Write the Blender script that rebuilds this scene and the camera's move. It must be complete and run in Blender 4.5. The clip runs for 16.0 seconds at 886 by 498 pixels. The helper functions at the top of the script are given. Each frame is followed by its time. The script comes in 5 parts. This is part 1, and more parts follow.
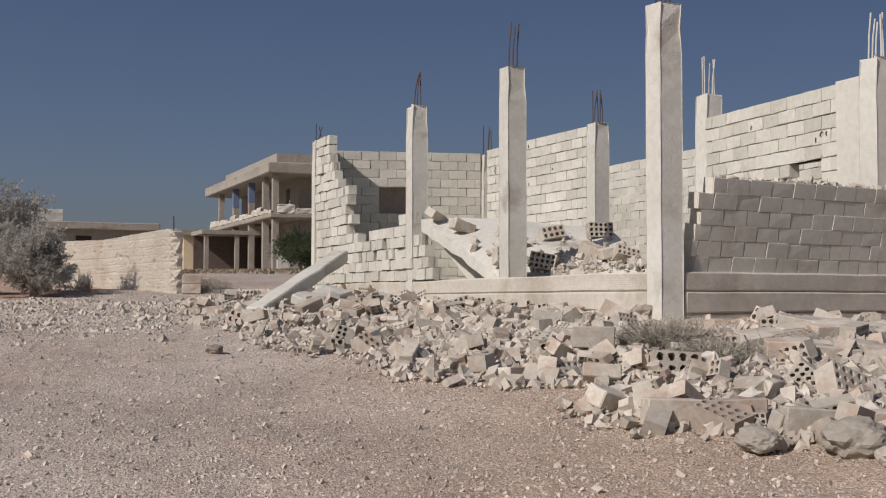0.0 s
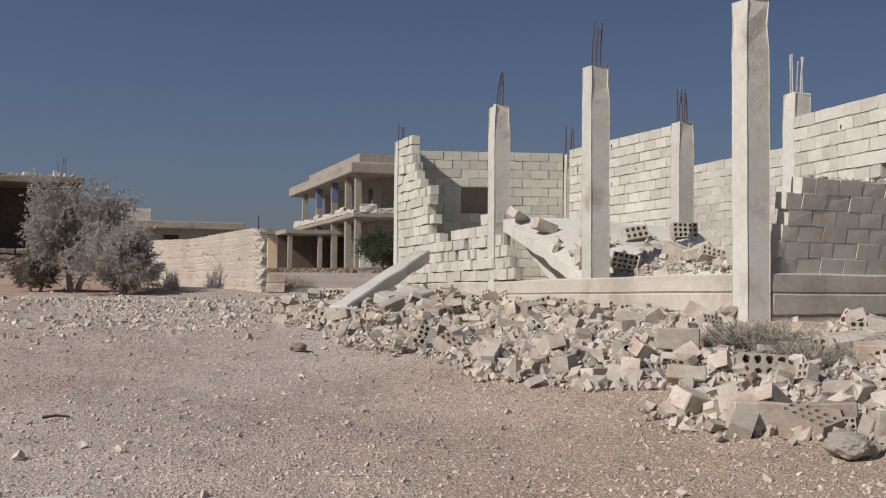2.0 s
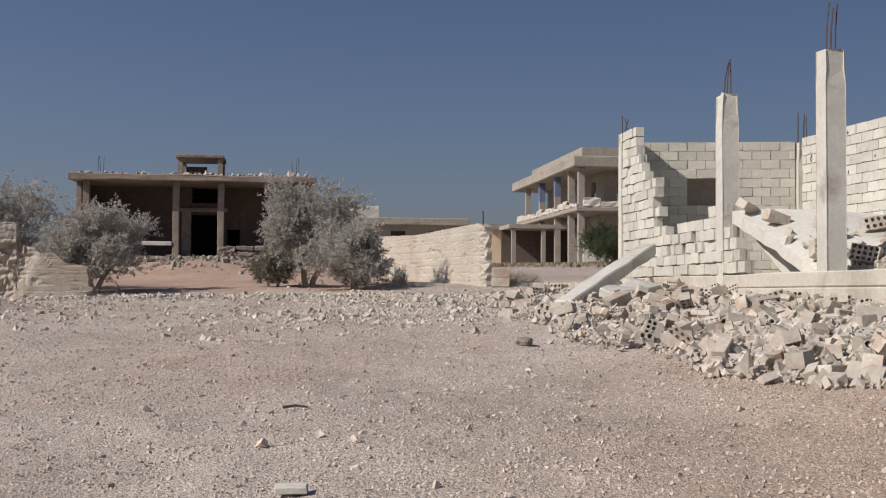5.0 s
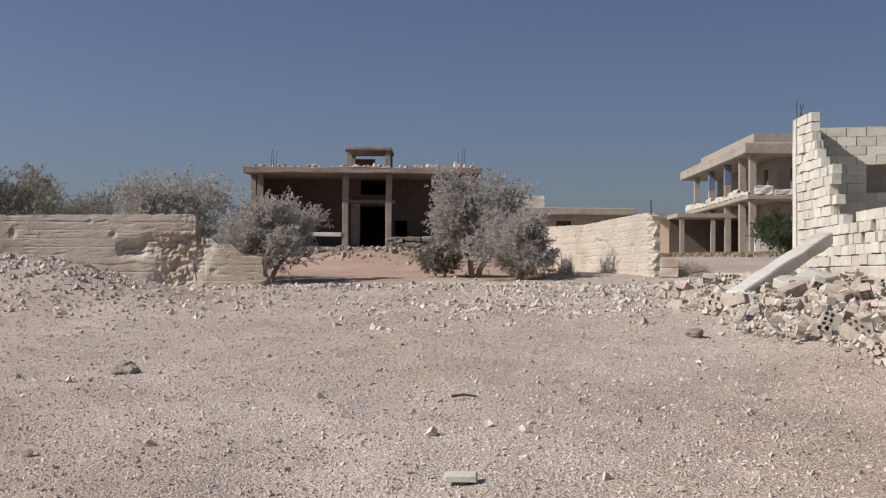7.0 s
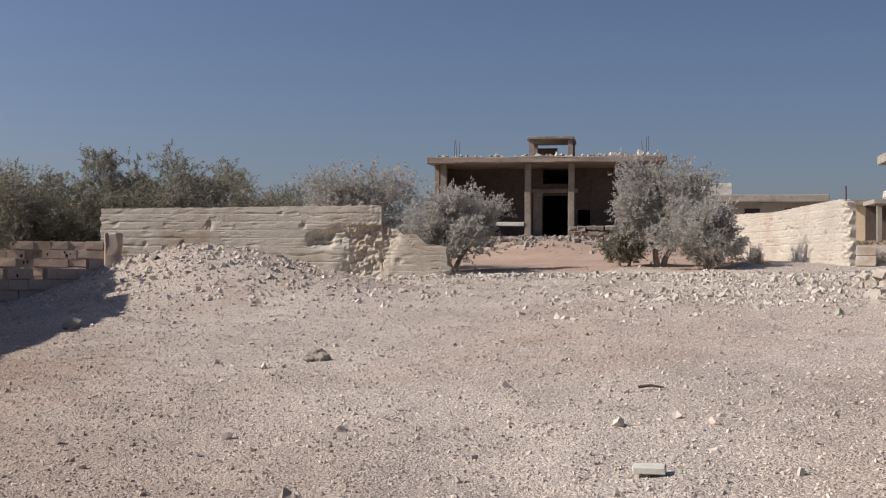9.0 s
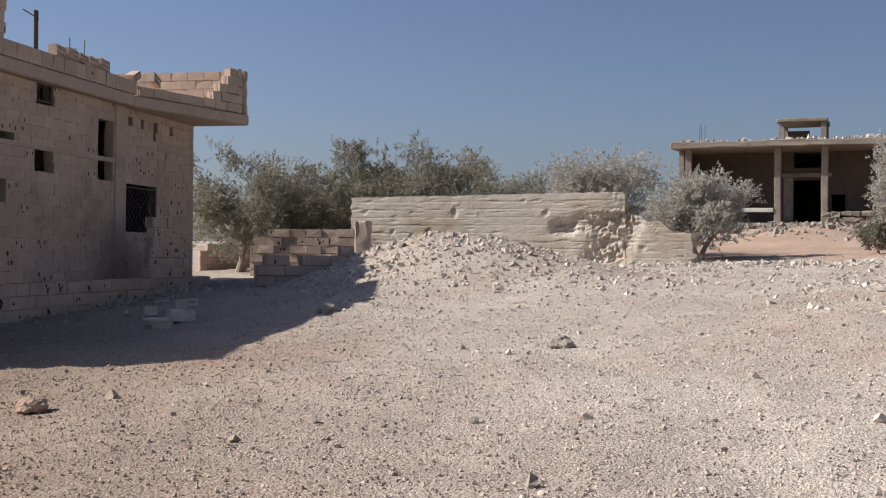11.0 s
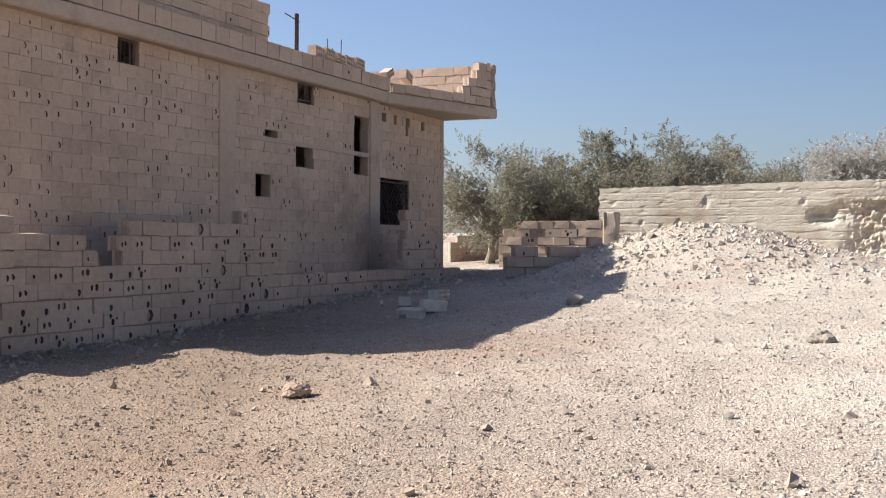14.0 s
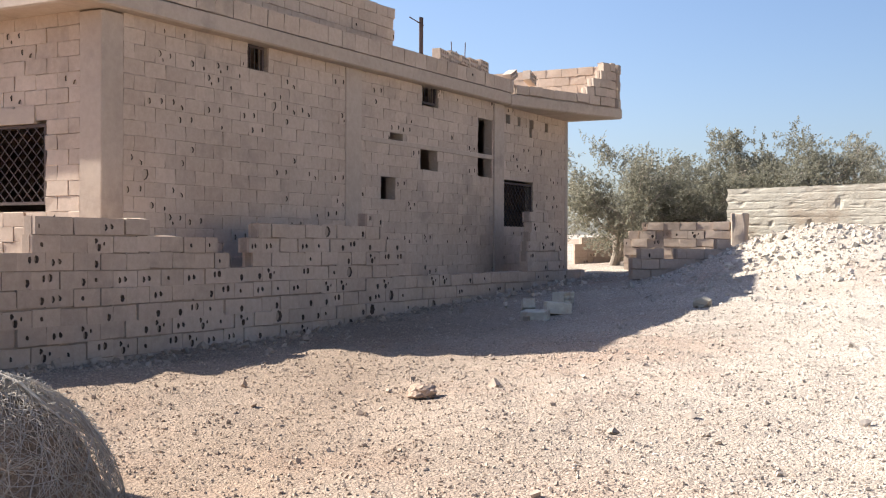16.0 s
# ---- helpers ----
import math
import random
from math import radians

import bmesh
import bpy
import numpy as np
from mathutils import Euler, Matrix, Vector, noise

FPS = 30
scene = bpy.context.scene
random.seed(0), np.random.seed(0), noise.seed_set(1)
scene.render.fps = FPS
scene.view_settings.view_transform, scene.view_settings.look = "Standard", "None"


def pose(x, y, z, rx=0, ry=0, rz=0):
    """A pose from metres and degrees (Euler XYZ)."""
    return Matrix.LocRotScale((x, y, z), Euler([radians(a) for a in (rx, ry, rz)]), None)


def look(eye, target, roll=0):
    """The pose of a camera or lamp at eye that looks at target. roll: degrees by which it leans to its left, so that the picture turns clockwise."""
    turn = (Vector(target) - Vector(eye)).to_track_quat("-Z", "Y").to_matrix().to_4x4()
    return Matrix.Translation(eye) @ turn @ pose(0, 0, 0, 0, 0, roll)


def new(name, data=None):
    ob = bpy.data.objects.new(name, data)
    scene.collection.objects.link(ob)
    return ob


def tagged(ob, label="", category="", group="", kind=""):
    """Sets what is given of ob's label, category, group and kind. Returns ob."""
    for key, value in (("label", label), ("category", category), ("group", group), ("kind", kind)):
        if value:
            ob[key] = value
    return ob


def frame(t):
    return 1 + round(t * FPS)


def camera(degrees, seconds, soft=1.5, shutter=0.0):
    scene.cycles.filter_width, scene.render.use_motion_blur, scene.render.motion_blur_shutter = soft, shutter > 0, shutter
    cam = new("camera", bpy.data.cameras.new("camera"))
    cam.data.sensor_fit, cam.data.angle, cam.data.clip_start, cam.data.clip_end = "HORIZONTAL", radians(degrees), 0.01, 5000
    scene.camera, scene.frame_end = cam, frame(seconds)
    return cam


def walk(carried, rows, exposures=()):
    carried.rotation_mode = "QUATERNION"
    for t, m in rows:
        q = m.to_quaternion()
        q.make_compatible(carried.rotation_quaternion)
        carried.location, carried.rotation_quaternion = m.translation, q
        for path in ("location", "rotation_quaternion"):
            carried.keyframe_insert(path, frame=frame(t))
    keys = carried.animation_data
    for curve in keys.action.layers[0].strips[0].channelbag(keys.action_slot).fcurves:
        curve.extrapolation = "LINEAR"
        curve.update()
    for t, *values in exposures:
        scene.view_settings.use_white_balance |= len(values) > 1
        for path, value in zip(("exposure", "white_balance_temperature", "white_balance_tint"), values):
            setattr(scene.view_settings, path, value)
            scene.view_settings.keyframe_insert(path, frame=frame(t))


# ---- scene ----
cam = camera(41.1, 16.0, soft=1.15)
# seconds, yaw, pitch, roll of a head that pans on a tripod
ROWS = [
    (0.0, 0.00, 2.45, -0.05),
    (0.5, 0.79, 2.52, -0.22),
    (1.0, 1.74, 2.56, -0.36),
    (1.5, 2.72, 2.47, -0.39),
    (2.0, 3.93, 2.43, -0.42),
    (2.5, 5.87, 2.33, -0.42),
    (3.0, 7.42, 2.30, -0.37),
    (3.5, 9.00, 2.25, -0.46),
    (4.0, 10.95, 2.18, -0.54),
    (6.5, 20.47, 1.81, -0.12),
    (7.0, 22.73, 1.57, -0.36),
    (7.5, 25.20, 1.32, -0.35),
    (8.0, 27.19, 1.15, -0.38),
    (8.5, 29.31, 1.07, -0.42),
    (9.0, 31.55, 1.01, -0.28),
    (9.5, 34.94, 0.82, -0.26),
    (12.0, 47.52, 0.19, -0.40),
    (12.5, 49.70, 0.16, -0.38),
    (13.0, 51.85, 0.03, -0.38),
    (13.5, 53.87, -0.08, -0.23),
    (14.0, 55.14, -0.16, -0.24),
    (14.5, 56.92, -0.20, -0.18),
    (15.0, 58.49, -0.12, -0.45),
    (15.5, 60.05, -0.12, -0.25),
    (16.0, 61.11, -0.09, -0.19),
]
PIVOT, REACH = Vector((0.0, 0.0, 1.6)), 0.13


def eye_at(yaw):
    a = radians(yaw)
    return PIVOT + Vector((-math.sin(a), math.cos(a), 0)) * REACH


walk(cam, [(t, pose(*eye_at(yaw), 90 + pitch, roll, yaw)) for t, yaw, pitch, roll in ROWS],
     exposures=[(0.0, -0.27, 6500, 16), (4.0, -0.13, 6500, 15), (7.0, 0.11, 6500, 16), (9.5, 0.28, 6500, 14), (12.0, 0.68, 6500, 11), (14.0, 1.14, 6500, 9), (16.0, 1.52, 6500, 8)])

# ---- light: clear afternoon, sun behind the camera on its left ----
SUN = Vector((-0.735, -0.678, 0.74)).normalized()
world = bpy.data.worlds.new("sky")
scene.world = world
world.use_nodes = True
wt = world.node_tree
sky = wt.nodes.new("ShaderNodeTexSky")
sky.sky_type, sky.sun_disc = "NISHITA", False
sky.sun_elevation = math.asin(SUN.z)
sky.sun_rotation = math.atan2(SUN.x, SUN.y)
sky.air_density, sky.dust_density, sky.ozone_density, sky.altitude = 1.0, 1.8, 5.5, 300
wt.nodes["Background"].inputs["Strength"].default_value = 0.051
# dusty summer air: less green than clean air, and brighter on the sun's side
haze, side, lift, where_to, glow = (wt.nodes.new("ShaderNode" + k) for k in ("Mix", "VectorMath", "MapRange", "TexCoord", "VectorMath"))
haze.data_type, haze.blend_type = "RGBA", "MULTIPLY"
haze.inputs[0].default_value, haze.inputs[7].default_value = 1.0, (1.13, 1.0, 0.99, 1)
side.operation, glow.operation = "DOT_PRODUCT", "SCALE"
side.inputs[1].default_value = Vector((SUN.x, SUN.y, 0)).normalized()
for key, value in (("From Min", -0.9), ("From Max", 0.2), ("To Min", 0.86), ("To Max", 1.36)):
    lift.inputs[key].default_value = value
wt.links.new(where_to.outputs["Generated"], side.inputs[0])
wt.links.new(side.outputs["Value"], lift.inputs["Value"])
wt.links.new(sky.outputs["Color"], haze.inputs[6])
wt.links.new(haze.outputs[2], glow.inputs[0])
wt.links.new(lift.outputs["Result"], glow.inputs["Scale"])
wt.links.new(glow.outputs[0], wt.nodes["Background"].inputs["Color"])
sun = new("sun", bpy.data.lights.new("sun", "SUN"))
sun.data.energy, sun.data.angle, sun.data.color = 4.3, radians(0.53), (1.0, 0.94, 0.86)
sun.matrix_world = look((-20, -25, 30), Vector((-20, -25, 30)) - SUN)


# ---- materials ----
def surface(name, c1, c2, big=0.7, small=14.0, bump=0.4, rough=0.92, vary=0.12, stain=None, island=False, bumpscale=40.0, dist=0.01):
    m = bpy.data.materials.new(name)
    m.use_nodes = True
    nt = m.node_tree
    N, L = nt.nodes, nt.links
    bsdf = N["Principled BSDF"]
    geo = N.new("ShaderNodeNewGeometry")
    n1 = N.new("ShaderNodeTexNoise")
    n1.inputs["Scale"].default_value, n1.inputs["Detail"].default_value = big, 5
    n2 = N.new("ShaderNodeTexNoise")
    n2.inputs["Scale"].default_value, n2.inputs["Detail"].default_value = small, 6
    n2.inputs["Roughness"].default_value = 0.65
    n3 = N.new("ShaderNodeTexNoise")
    n3.inputs["Scale"].default_value, n3.inputs["Detail"].default_value = bumpscale, 4
    for n in (n1, n2, n3):
        L.new(geo.outputs["Position"], n.inputs["Vector"])
    add = N.new("ShaderNodeMath")
    add.operation = "ADD"
    L.new(n1.outputs["Fac"], add.inputs[0])
    L.new(n2.outputs["Fac"], add.inputs[1])
    ramp = N.new("ShaderNodeMapRange")
    ramp.inputs["From Min"].default_value, ramp.inputs["From Max"].default_value = 0.72, 1.28
    L.new(add.outputs[0], ramp.inputs["Value"])
    mix = N.new("ShaderNodeMix")
    mix.data_type = "RGBA"
    mix.inputs[6].default_value, mix.inputs[7].default_value = (*c1, 1), (*c2, 1)
    L.new(ramp.outputs["Result"], mix.inputs[0])
    col = mix.outputs[2]
    if stain:
        tint, scale, lo, hi = stain
        n4 = N.new("ShaderNodeTexNoise")
        n4.inputs["Scale"].default_value, n4.inputs["Detail"].default_value = scale, 7
        n4.inputs["Roughness"].default_value = 0.7
        L.new(geo.outputs["Position"], n4.inputs["Vector"])
        r4 = N.new("ShaderNodeMapRange")
        r4.inputs["From Min"].default_value, r4.inputs["From Max"].default_value = lo, hi
        L.new(n4.outputs["Fac"], r4.inputs["Value"])
        mx = N.new("ShaderNodeMix")
        mx.data_type = "RGBA"
        L.new(r4.outputs["Result"], mx.inputs[0])
        L.new(col, mx.inputs[6])
        mx.inputs[7].default_value = (*tint, 1)
        col = mx.outputs[2]
    if vary:
        if island:
            src = geo.outputs["Random Per Island"]
        else:
            src = N.new("ShaderNodeObjectInfo").outputs["Random"]
        mr = N.new("ShaderNodeMapRange")
        mr.inputs["To Min"].default_value, mr.inputs["To Max"].default_value = 1 - vary, 1 + vary * 0.6
        L.new(src, mr.inputs["Value"])
        hsv = N.new("ShaderNodeHueSaturation")
        L.new(mr.outputs["Result"], hsv.inputs["Value"])
        L.new(col, hsv.inputs["Color"])
        col = hsv.outputs["Color"]
    L.new(col, bsdf.inputs["Base Color"])
    bsdf.inputs["Roughness"].default_value = rough
    bsdf.inputs["Specular IOR Level"].default_value = 0.25
    b = N.new("ShaderNodeBump")
    b.inputs["Strength"].default_value, b.inputs["Distance"].default_value = bump, dist
    L.new(n3.outputs["Fac"], b.inputs["Height"])
    L.new(b.outputs["Normal"], bsdf.inputs["Normal"])
    return m


M_GROUND = surface("dusty_gravel", (0.395, 0.338, 0.28), (0.555, 0.49, 0.42), 0.5, 42, 0.75, 0.97, 0, ((0.44, 0.325, 0.25), 0.22, 0.52, 0.74), bumpscale=55, dist=0.035)


def pebbled(m, sizes=(38.0, 95.0), colour=0.24):
    """Close-packed small stones: cells that stand up and differ in tone."""
    nt = m.node_tree
    N, L = nt.nodes, nt.links
    bsdf = N["Principled BSDF"]
    src = bsdf.inputs["Base Color"].links[0].from_socket
    geo = N.new("ShaderNodeNewGeometry")
    warp, wadd = N.new("ShaderNodeTexNoise"), N.new("ShaderNodeVectorMath")
    warp.inputs["Scale"].default_value = 9.0
    wadd.operation = "MULTIPLY_ADD"
    wadd.inputs[1].default_value = (0.05, 0.05, 0.05)
    L.new(geo.outputs["Position"], warp.inputs["Vector"])
    L.new(warp.outputs["Color"], wadd.inputs[0])
    L.new(geo.outputs["Position"], wadd.inputs[2])
    heights = []
    for scale in sizes:
        v = N.new("ShaderNodeTexVoronoi")
        v.inputs["Scale"].default_value = scale
        L.new(wadd.outputs[0], v.inputs["Vector"])
        heights.append(v)
        grey, mr, hsv = N.new("ShaderNodeSeparateColor"), N.new("ShaderNodeMapRange"), N.new("ShaderNodeHueSaturation")
        L.new(v.outputs["Color"], grey.inputs[0])
        mr.inputs["To Min"].default_value, mr.inputs["To Max"].default_value = 1 - colour, 1 + colour * 0.8
        L.new(grey.outputs[0], mr.inputs["Value"])
        L.new(mr.outputs["Result"], hsv.inputs["Value"])
        L.new(src, hsv.inputs["Color"])
        src = hsv.outputs["Color"]
    L.new(src, bsdf.inputs["Base Color"])
    normal = None
    for v, dist, strength in zip(heights, (0.014, 0.007), (0.75, 0.7)):
        b = N.new("ShaderNodeBump")
        b.invert = True
        b.inputs["Strength"].default_value, b.inputs["Distance"].default_value = strength, dist
        L.new(v.outputs["Distance"], b.inputs["Height"])
        if normal:
            L.new(normal, b.inputs["Normal"])
        normal = b.outputs["Normal"]
    L.new(normal, bsdf.inputs["Normal"])


def towards(m, tint, way, near, far):
    """Soil that grows browner along the way, towards the house's yard."""
    nt = m.node_tree
    bsdf = nt.nodes["Principled BSDF"]
    link = bsdf.inputs["Base Color"].links[0]
    src = link.from_socket
    geo, dot, mr, mx = (nt.nodes.new("ShaderNode" + k) for k in ("NewGeometry", "VectorMath", "MapRange", "Mix"))
    mx.data_type = "RGBA"
    mx.blend_type = "MULTIPLY"
    dot.operation = "DOT_PRODUCT"
    dot.inputs[1].default_value = way
    mr.inputs["From Min"].default_value, mr.inputs["From Max"].default_value = near, far
    nt.links.new(geo.outputs["Position"], dot.inputs[0])
    nt.links.new(dot.outputs["Value"], mr.inputs["Value"])
    nt.links.new(mr.outputs["Result"], mx.inputs[0])
    nt.links.new(src, mx.inputs[6])
    mx.inputs[7].default_value = (*tint, 1)
    nt.links.new(mx.outputs[2], bsdf.inputs["Base Color"])


YARD = (-0.51, -0.86, 0.0)
pebbled(M_GROUND, (46.0, 105.0), 0.24)
towards(M_GROUND, (0.98, 0.885, 0.79), (1, 0, 0), -2.5, 1.2)
towards(M_GROUND, (0.64, 0.55, 0.48), YARD, -4.0, 1.3)
M_PEBBLE = surface("limestone_pebble", (0.46, 0.395, 0.33), (0.64, 0.57, 0.49), 1.0, 20, 0.3, 0.95, 0.34, island=True)
towards(M_PEBBLE, (0.74, 0.65, 0.58), YARD, -4.0, 1.3)
M_RUBBLE = surface("broken_limestone", (0.41, 0.365, 0.30), (0.60, 0.555, 0.48), 1.0, 16, 0.5, 0.95, 0.25, island=True)
M_PALE = surface("pale_concrete_block", (0.49, 0.48, 0.405), (0.645, 0.64, 0.56), 0.8, 12, 0.45, 0.93, 0.14, ((0.40, 0.36, 0.29), 0.9, 0.58, 0.75))
M_PALE_J = surface("pale_block_joined", (0.49, 0.48, 0.405), (0.645, 0.64, 0.56), 0.8, 12, 0.45, 0.93, 0.14, ((0.40, 0.36, 0.29), 0.9, 0.58, 0.75), island=True)
# pale block lightened to stand in for bounce light on the leaning wall
M_BOUNCE = surface("bounce_lit_block", (0.59, 0.575, 0.485), (0.71, 0.69, 0.595), 0.8, 12, 0.45, 0.93, 0.08, ((0.43, 0.385, 0.31), 1.2, 0.55, 0.75))
# same block in a darker tone, for the end wall's oblique light
M_OBLIQUE = surface("obliquely_lit_block", (0.44, 0.425, 0.36), (0.55, 0.535, 0.46), 0.8, 12, 0.45, 0.93, 0.12)
M_DEBRIS = surface("dusty_broken_block", (0.42, 0.385, 0.315), (0.61, 0.575, 0.49), 1.4, 14, 0.6, 0.95, 0.25, ((0.42, 0.335, 0.265), 2.6, 0.47, 0.62))
M_CONC = surface("rough_concrete", (0.52, 0.51, 0.44), (0.66, 0.655, 0.585), 0.6, 10, 0.5, 0.93, 0.05, ((0.36, 0.32, 0.26), 0.8, 0.56, 0.72))
M_PLINTH = surface("board_marked_concrete", (0.48, 0.45, 0.375), (0.62, 0.59, 0.51), 0.7, 11, 0.6, 0.94, 0.05, ((0.40, 0.345, 0.27), 0.9, 0.52, 0.70))
M_DEBRIS_J = surface("dusty_broken_lump", (0.42, 0.385, 0.315), (0.61, 0.575, 0.49), 1.4, 14, 0.6, 0.95, 0.25, ((0.42, 0.335, 0.265), 2.6, 0.47, 0.62), island=True)
M_MORTAR = surface("mortar", (0.41, 0.385, 0.32), (0.53, 0.50, 0.43), 1.5, 25, 0.5, 0.96, 0)
M_SAND = surface("sand_coloured_block", (0.46, 0.354, 0.276), (0.585, 0.465, 0.374), 0.7, 12, 0.4, 0.93, 0.1, ((0.36, 0.285, 0.225), 0.6, 0.55, 0.72))
M_SAND_J = surface("sand_block_joined", (0.46, 0.354, 0.276), (0.585, 0.465, 0.374), 0.7, 12, 0.4, 0.93, 0.1, ((0.36, 0.285, 0.225), 0.6, 0.55, 0.72), island=True)
M_SANDCONC = surface("sand_plaster", (0.43, 0.34, 0.27), (0.53, 0.43, 0.35), 0.6, 9, 0.35, 0.93, 0.03, ((0.33, 0.26, 0.21), 0.7, 0.55, 0.72))
M_SANDMORTAR = surface("sand_mortar", (0.31, 0.24, 0.19), (0.41, 0.325, 0.26), 1.5, 25, 0.5, 0.96, 0)
M_SANDJOINT = surface("sand_joint", (0.39, 0.31, 0.24), (0.49, 0.40, 0.32), 1.5, 25, 0.5, 0.96, 0)
# broken block, its colour darkened to carry the shade inside the shot pits
M_PIT = surface("broken_block_in_shade", (0.11, 0.08, 0.062), (0.19, 0.14, 0.11), 3, 40, 0.8, 0.97, 0.2)
M_WALL = surface("weathered_cast_wall", (0.40, 0.36, 0.295), (0.55, 0.51, 0.43), 0.8, 13, 0.6, 0.95, 0, ((0.37, 0.30, 0.23), 0.7, 0.52, 0.70), bumpscale=22, dist=0.02)
# smoke-stained concrete, its base tone also lowered for shade on the ruin's front
M_BURNT = surface("smoky_shaded_concrete", (0.20, 0.17, 0.14), (0.34, 0.295, 0.245), 0.5, 5, 0.4, 0.95, 0.06, ((0.12, 0.10, 0.085), 0.5, 0.50, 0.68))
M_OLDC = surface("old_grey_brown_concrete", (0.27, 0.248, 0.205), (0.395, 0.365, 0.31), 0.5, 5, 0.4, 0.95, 0.06, ((0.22, 0.18, 0.145), 0.5, 0.52, 0.70))
# soot, with the shade under roof slabs also put into the colour
M_OLDD = surface("sooty_shaded_plaster", (0.075, 0.058, 0.048), (0.13, 0.102, 0.085), 0.5, 5, 0.4, 0.95, 0.06)
M_CREAM = surface("cream_render", (0.62, 0.50, 0.33), (0.72, 0.60, 0.42), 0.5, 6, 0.3, 0.9, 0)
M_RUST = surface("rusty_steel", (0.06, 0.045, 0.045), (0.12, 0.085, 0.075), 3, 30, 0.4, 0.75, 0.1)
M_BLUE = surface("blue_grey_paint", (0.12, 0.15, 0.24), (0.17, 0.20, 0.30), 3, 30, 0.2, 0.7, 0)
M_DARK = surface("unlit_interior", (0.030, 0.026, 0.024), (0.05, 0.043, 0.04), 1, 8, 0.2, 0.95, 0)
M_BARK = surface("olive_bark", (0.27, 0.23, 0.19), (0.46, 0.40, 0.335), 2, 30, 0.8, 0.95, 0)
M_TWIG = surface("dry_twig", (0.34, 0.30, 0.25), (0.50, 0.45, 0.39), 2, 30, 0.2, 0.95, 0)
M_LEAF = surface("dusty_olive_leaf", (0.40, 0.385, 0.34), (0.56, 0.54, 0.49), 0.6, 5, 0, 0.85, 0.25, island=True)
M_LEAFG = surface("green_olive_leaf", (0.23, 0.22, 0.165), (0.36, 0.345, 0.27), 0.6, 5, 0, 0.8, 0.3, island=True)
M_LEAFB = surface("bright_green_leaf", (0.075, 0.10, 0.05), (0.13, 0.155, 0.085), 0.6, 5, 0, 0.7, 0.4, island=True)
M_DRY = surface("dry_grass", (0.24, 0.20, 0.13), (0.34, 0.28, 0.19), 0.6, 6, 0.1, 0.95, 0.3, island=True)
M_SCRUB = surface("grey_green_scrub", (0.27, 0.25, 0.20), (0.42, 0.39, 0.32), 0.6, 6, 0, 0.9, 0.4, island=True)
M_SOIL = surface("red_brown_soil", (0.32, 0.225, 0.165), (0.46, 0.345, 0.265), 0.5, 7, 0.8, 0.97, 0, bumpscale=20, dist=0.03)


def let_light_through(m, share=0.48):
    """Thin leaves pass some of the sun on."""
    nt = m.node_tree
    bsdf, out = nt.nodes["Principled BSDF"], nt.nodes["Material Output"]
    thin, mix = nt.nodes.new("ShaderNodeBsdfTranslucent"), nt.nodes.new("ShaderNodeMixShader")
    mix.inputs[0].default_value = share
    nt.links.new(bsdf.inputs["Base Color"].links[0].from_socket, thin.inputs["Color"])
    nt.links.new(bsdf.outputs[0], mix.inputs[1])
    nt.links.new(thin.outputs[0], mix.inputs[2])
    nt.links.new(mix.outputs[0], out.inputs["Surface"])


for leaf_material in (M_LEAF, M_LEAFG, M_LEAFB):
    let_light_through(leaf_material)


# ---- helpers for building ----
def thing(name, m, label, category, group=""):
    ob = new(name)
    ob.empty_display_size = 0.2
    ob.matrix_basis = m
    return tagged(ob, label, category, group)


def finish(name, me, mats, parent=None, label=""):
    ob = new(name, me)
    for m in (mats if isinstance(mats, (list, tuple)) else [mats]):
        me.materials.append(m)
    if parent:
        ob.parent = parent
    if label:
        tagged(ob, label)
    return ob


def part(name, bm, mats, parent=None, label=""):
    me = bpy.data.meshes.new(name)
    bm.normal_update()
    bm.to_mesh(me)
    bm.free()
    return finish(name, me, mats, parent, label)


def box(bm, lo, hi, m=None):
    vs = [bm.verts.new((x, y, z)) for x in (lo[0], hi[0]) for y in (lo[1], hi[1]) for z in (lo[2], hi[2])]
    for f in ((0, 1, 3, 2), (4, 6, 7, 5), (0, 4, 5, 1), (2, 3, 7, 6), (0, 2, 6, 4), (1, 5, 7, 3)):
        bm.faces.new([vs[i] for i in f])
    if m:
        for v in vs:
            v.co = m @ v.co
    return vs


def slab(name, lo, hi, mat, parent, label="", worn=0.015, cuts=0, rough=0.0, m=None):
    """A box with worn edges; cuts and rough break its outline."""
    bm = bmesh.new()
    box(bm, lo, hi)
    if cuts:
        bmesh.ops.subdivide_edges(bm, edges=bm.edges[:], cuts=cuts, use_grid_fill=True)
        for v in bm.verts:
            n = noise.noise_vector(v.co * 3.1 + Vector((lo[0] * 3, lo[1] * 5, 7)))
            v.co += n * rough
    if worn:
        es = [e for e in bm.edges if len(e.link_faces) == 2 and e.calc_face_angle(0) > 0.9]
        bmesh.ops.bevel(bm, geom=es, offset=worn, segments=1, affect="EDGES")
    if m:
        bm.transform(m)
    return part(name, bm, mat, parent, label)


def rod(name, points, r, mat, parent=None, label="", sides=6):
    """A bent rod or branch through the points, tapering if r is a pair."""
    r0, r1 = r if isinstance(r, tuple) else (r, r)
    bm = bmesh.new()
    rod_into(bm, points, r0, r1, sides)
    return part(name, bm, mat, parent, label)


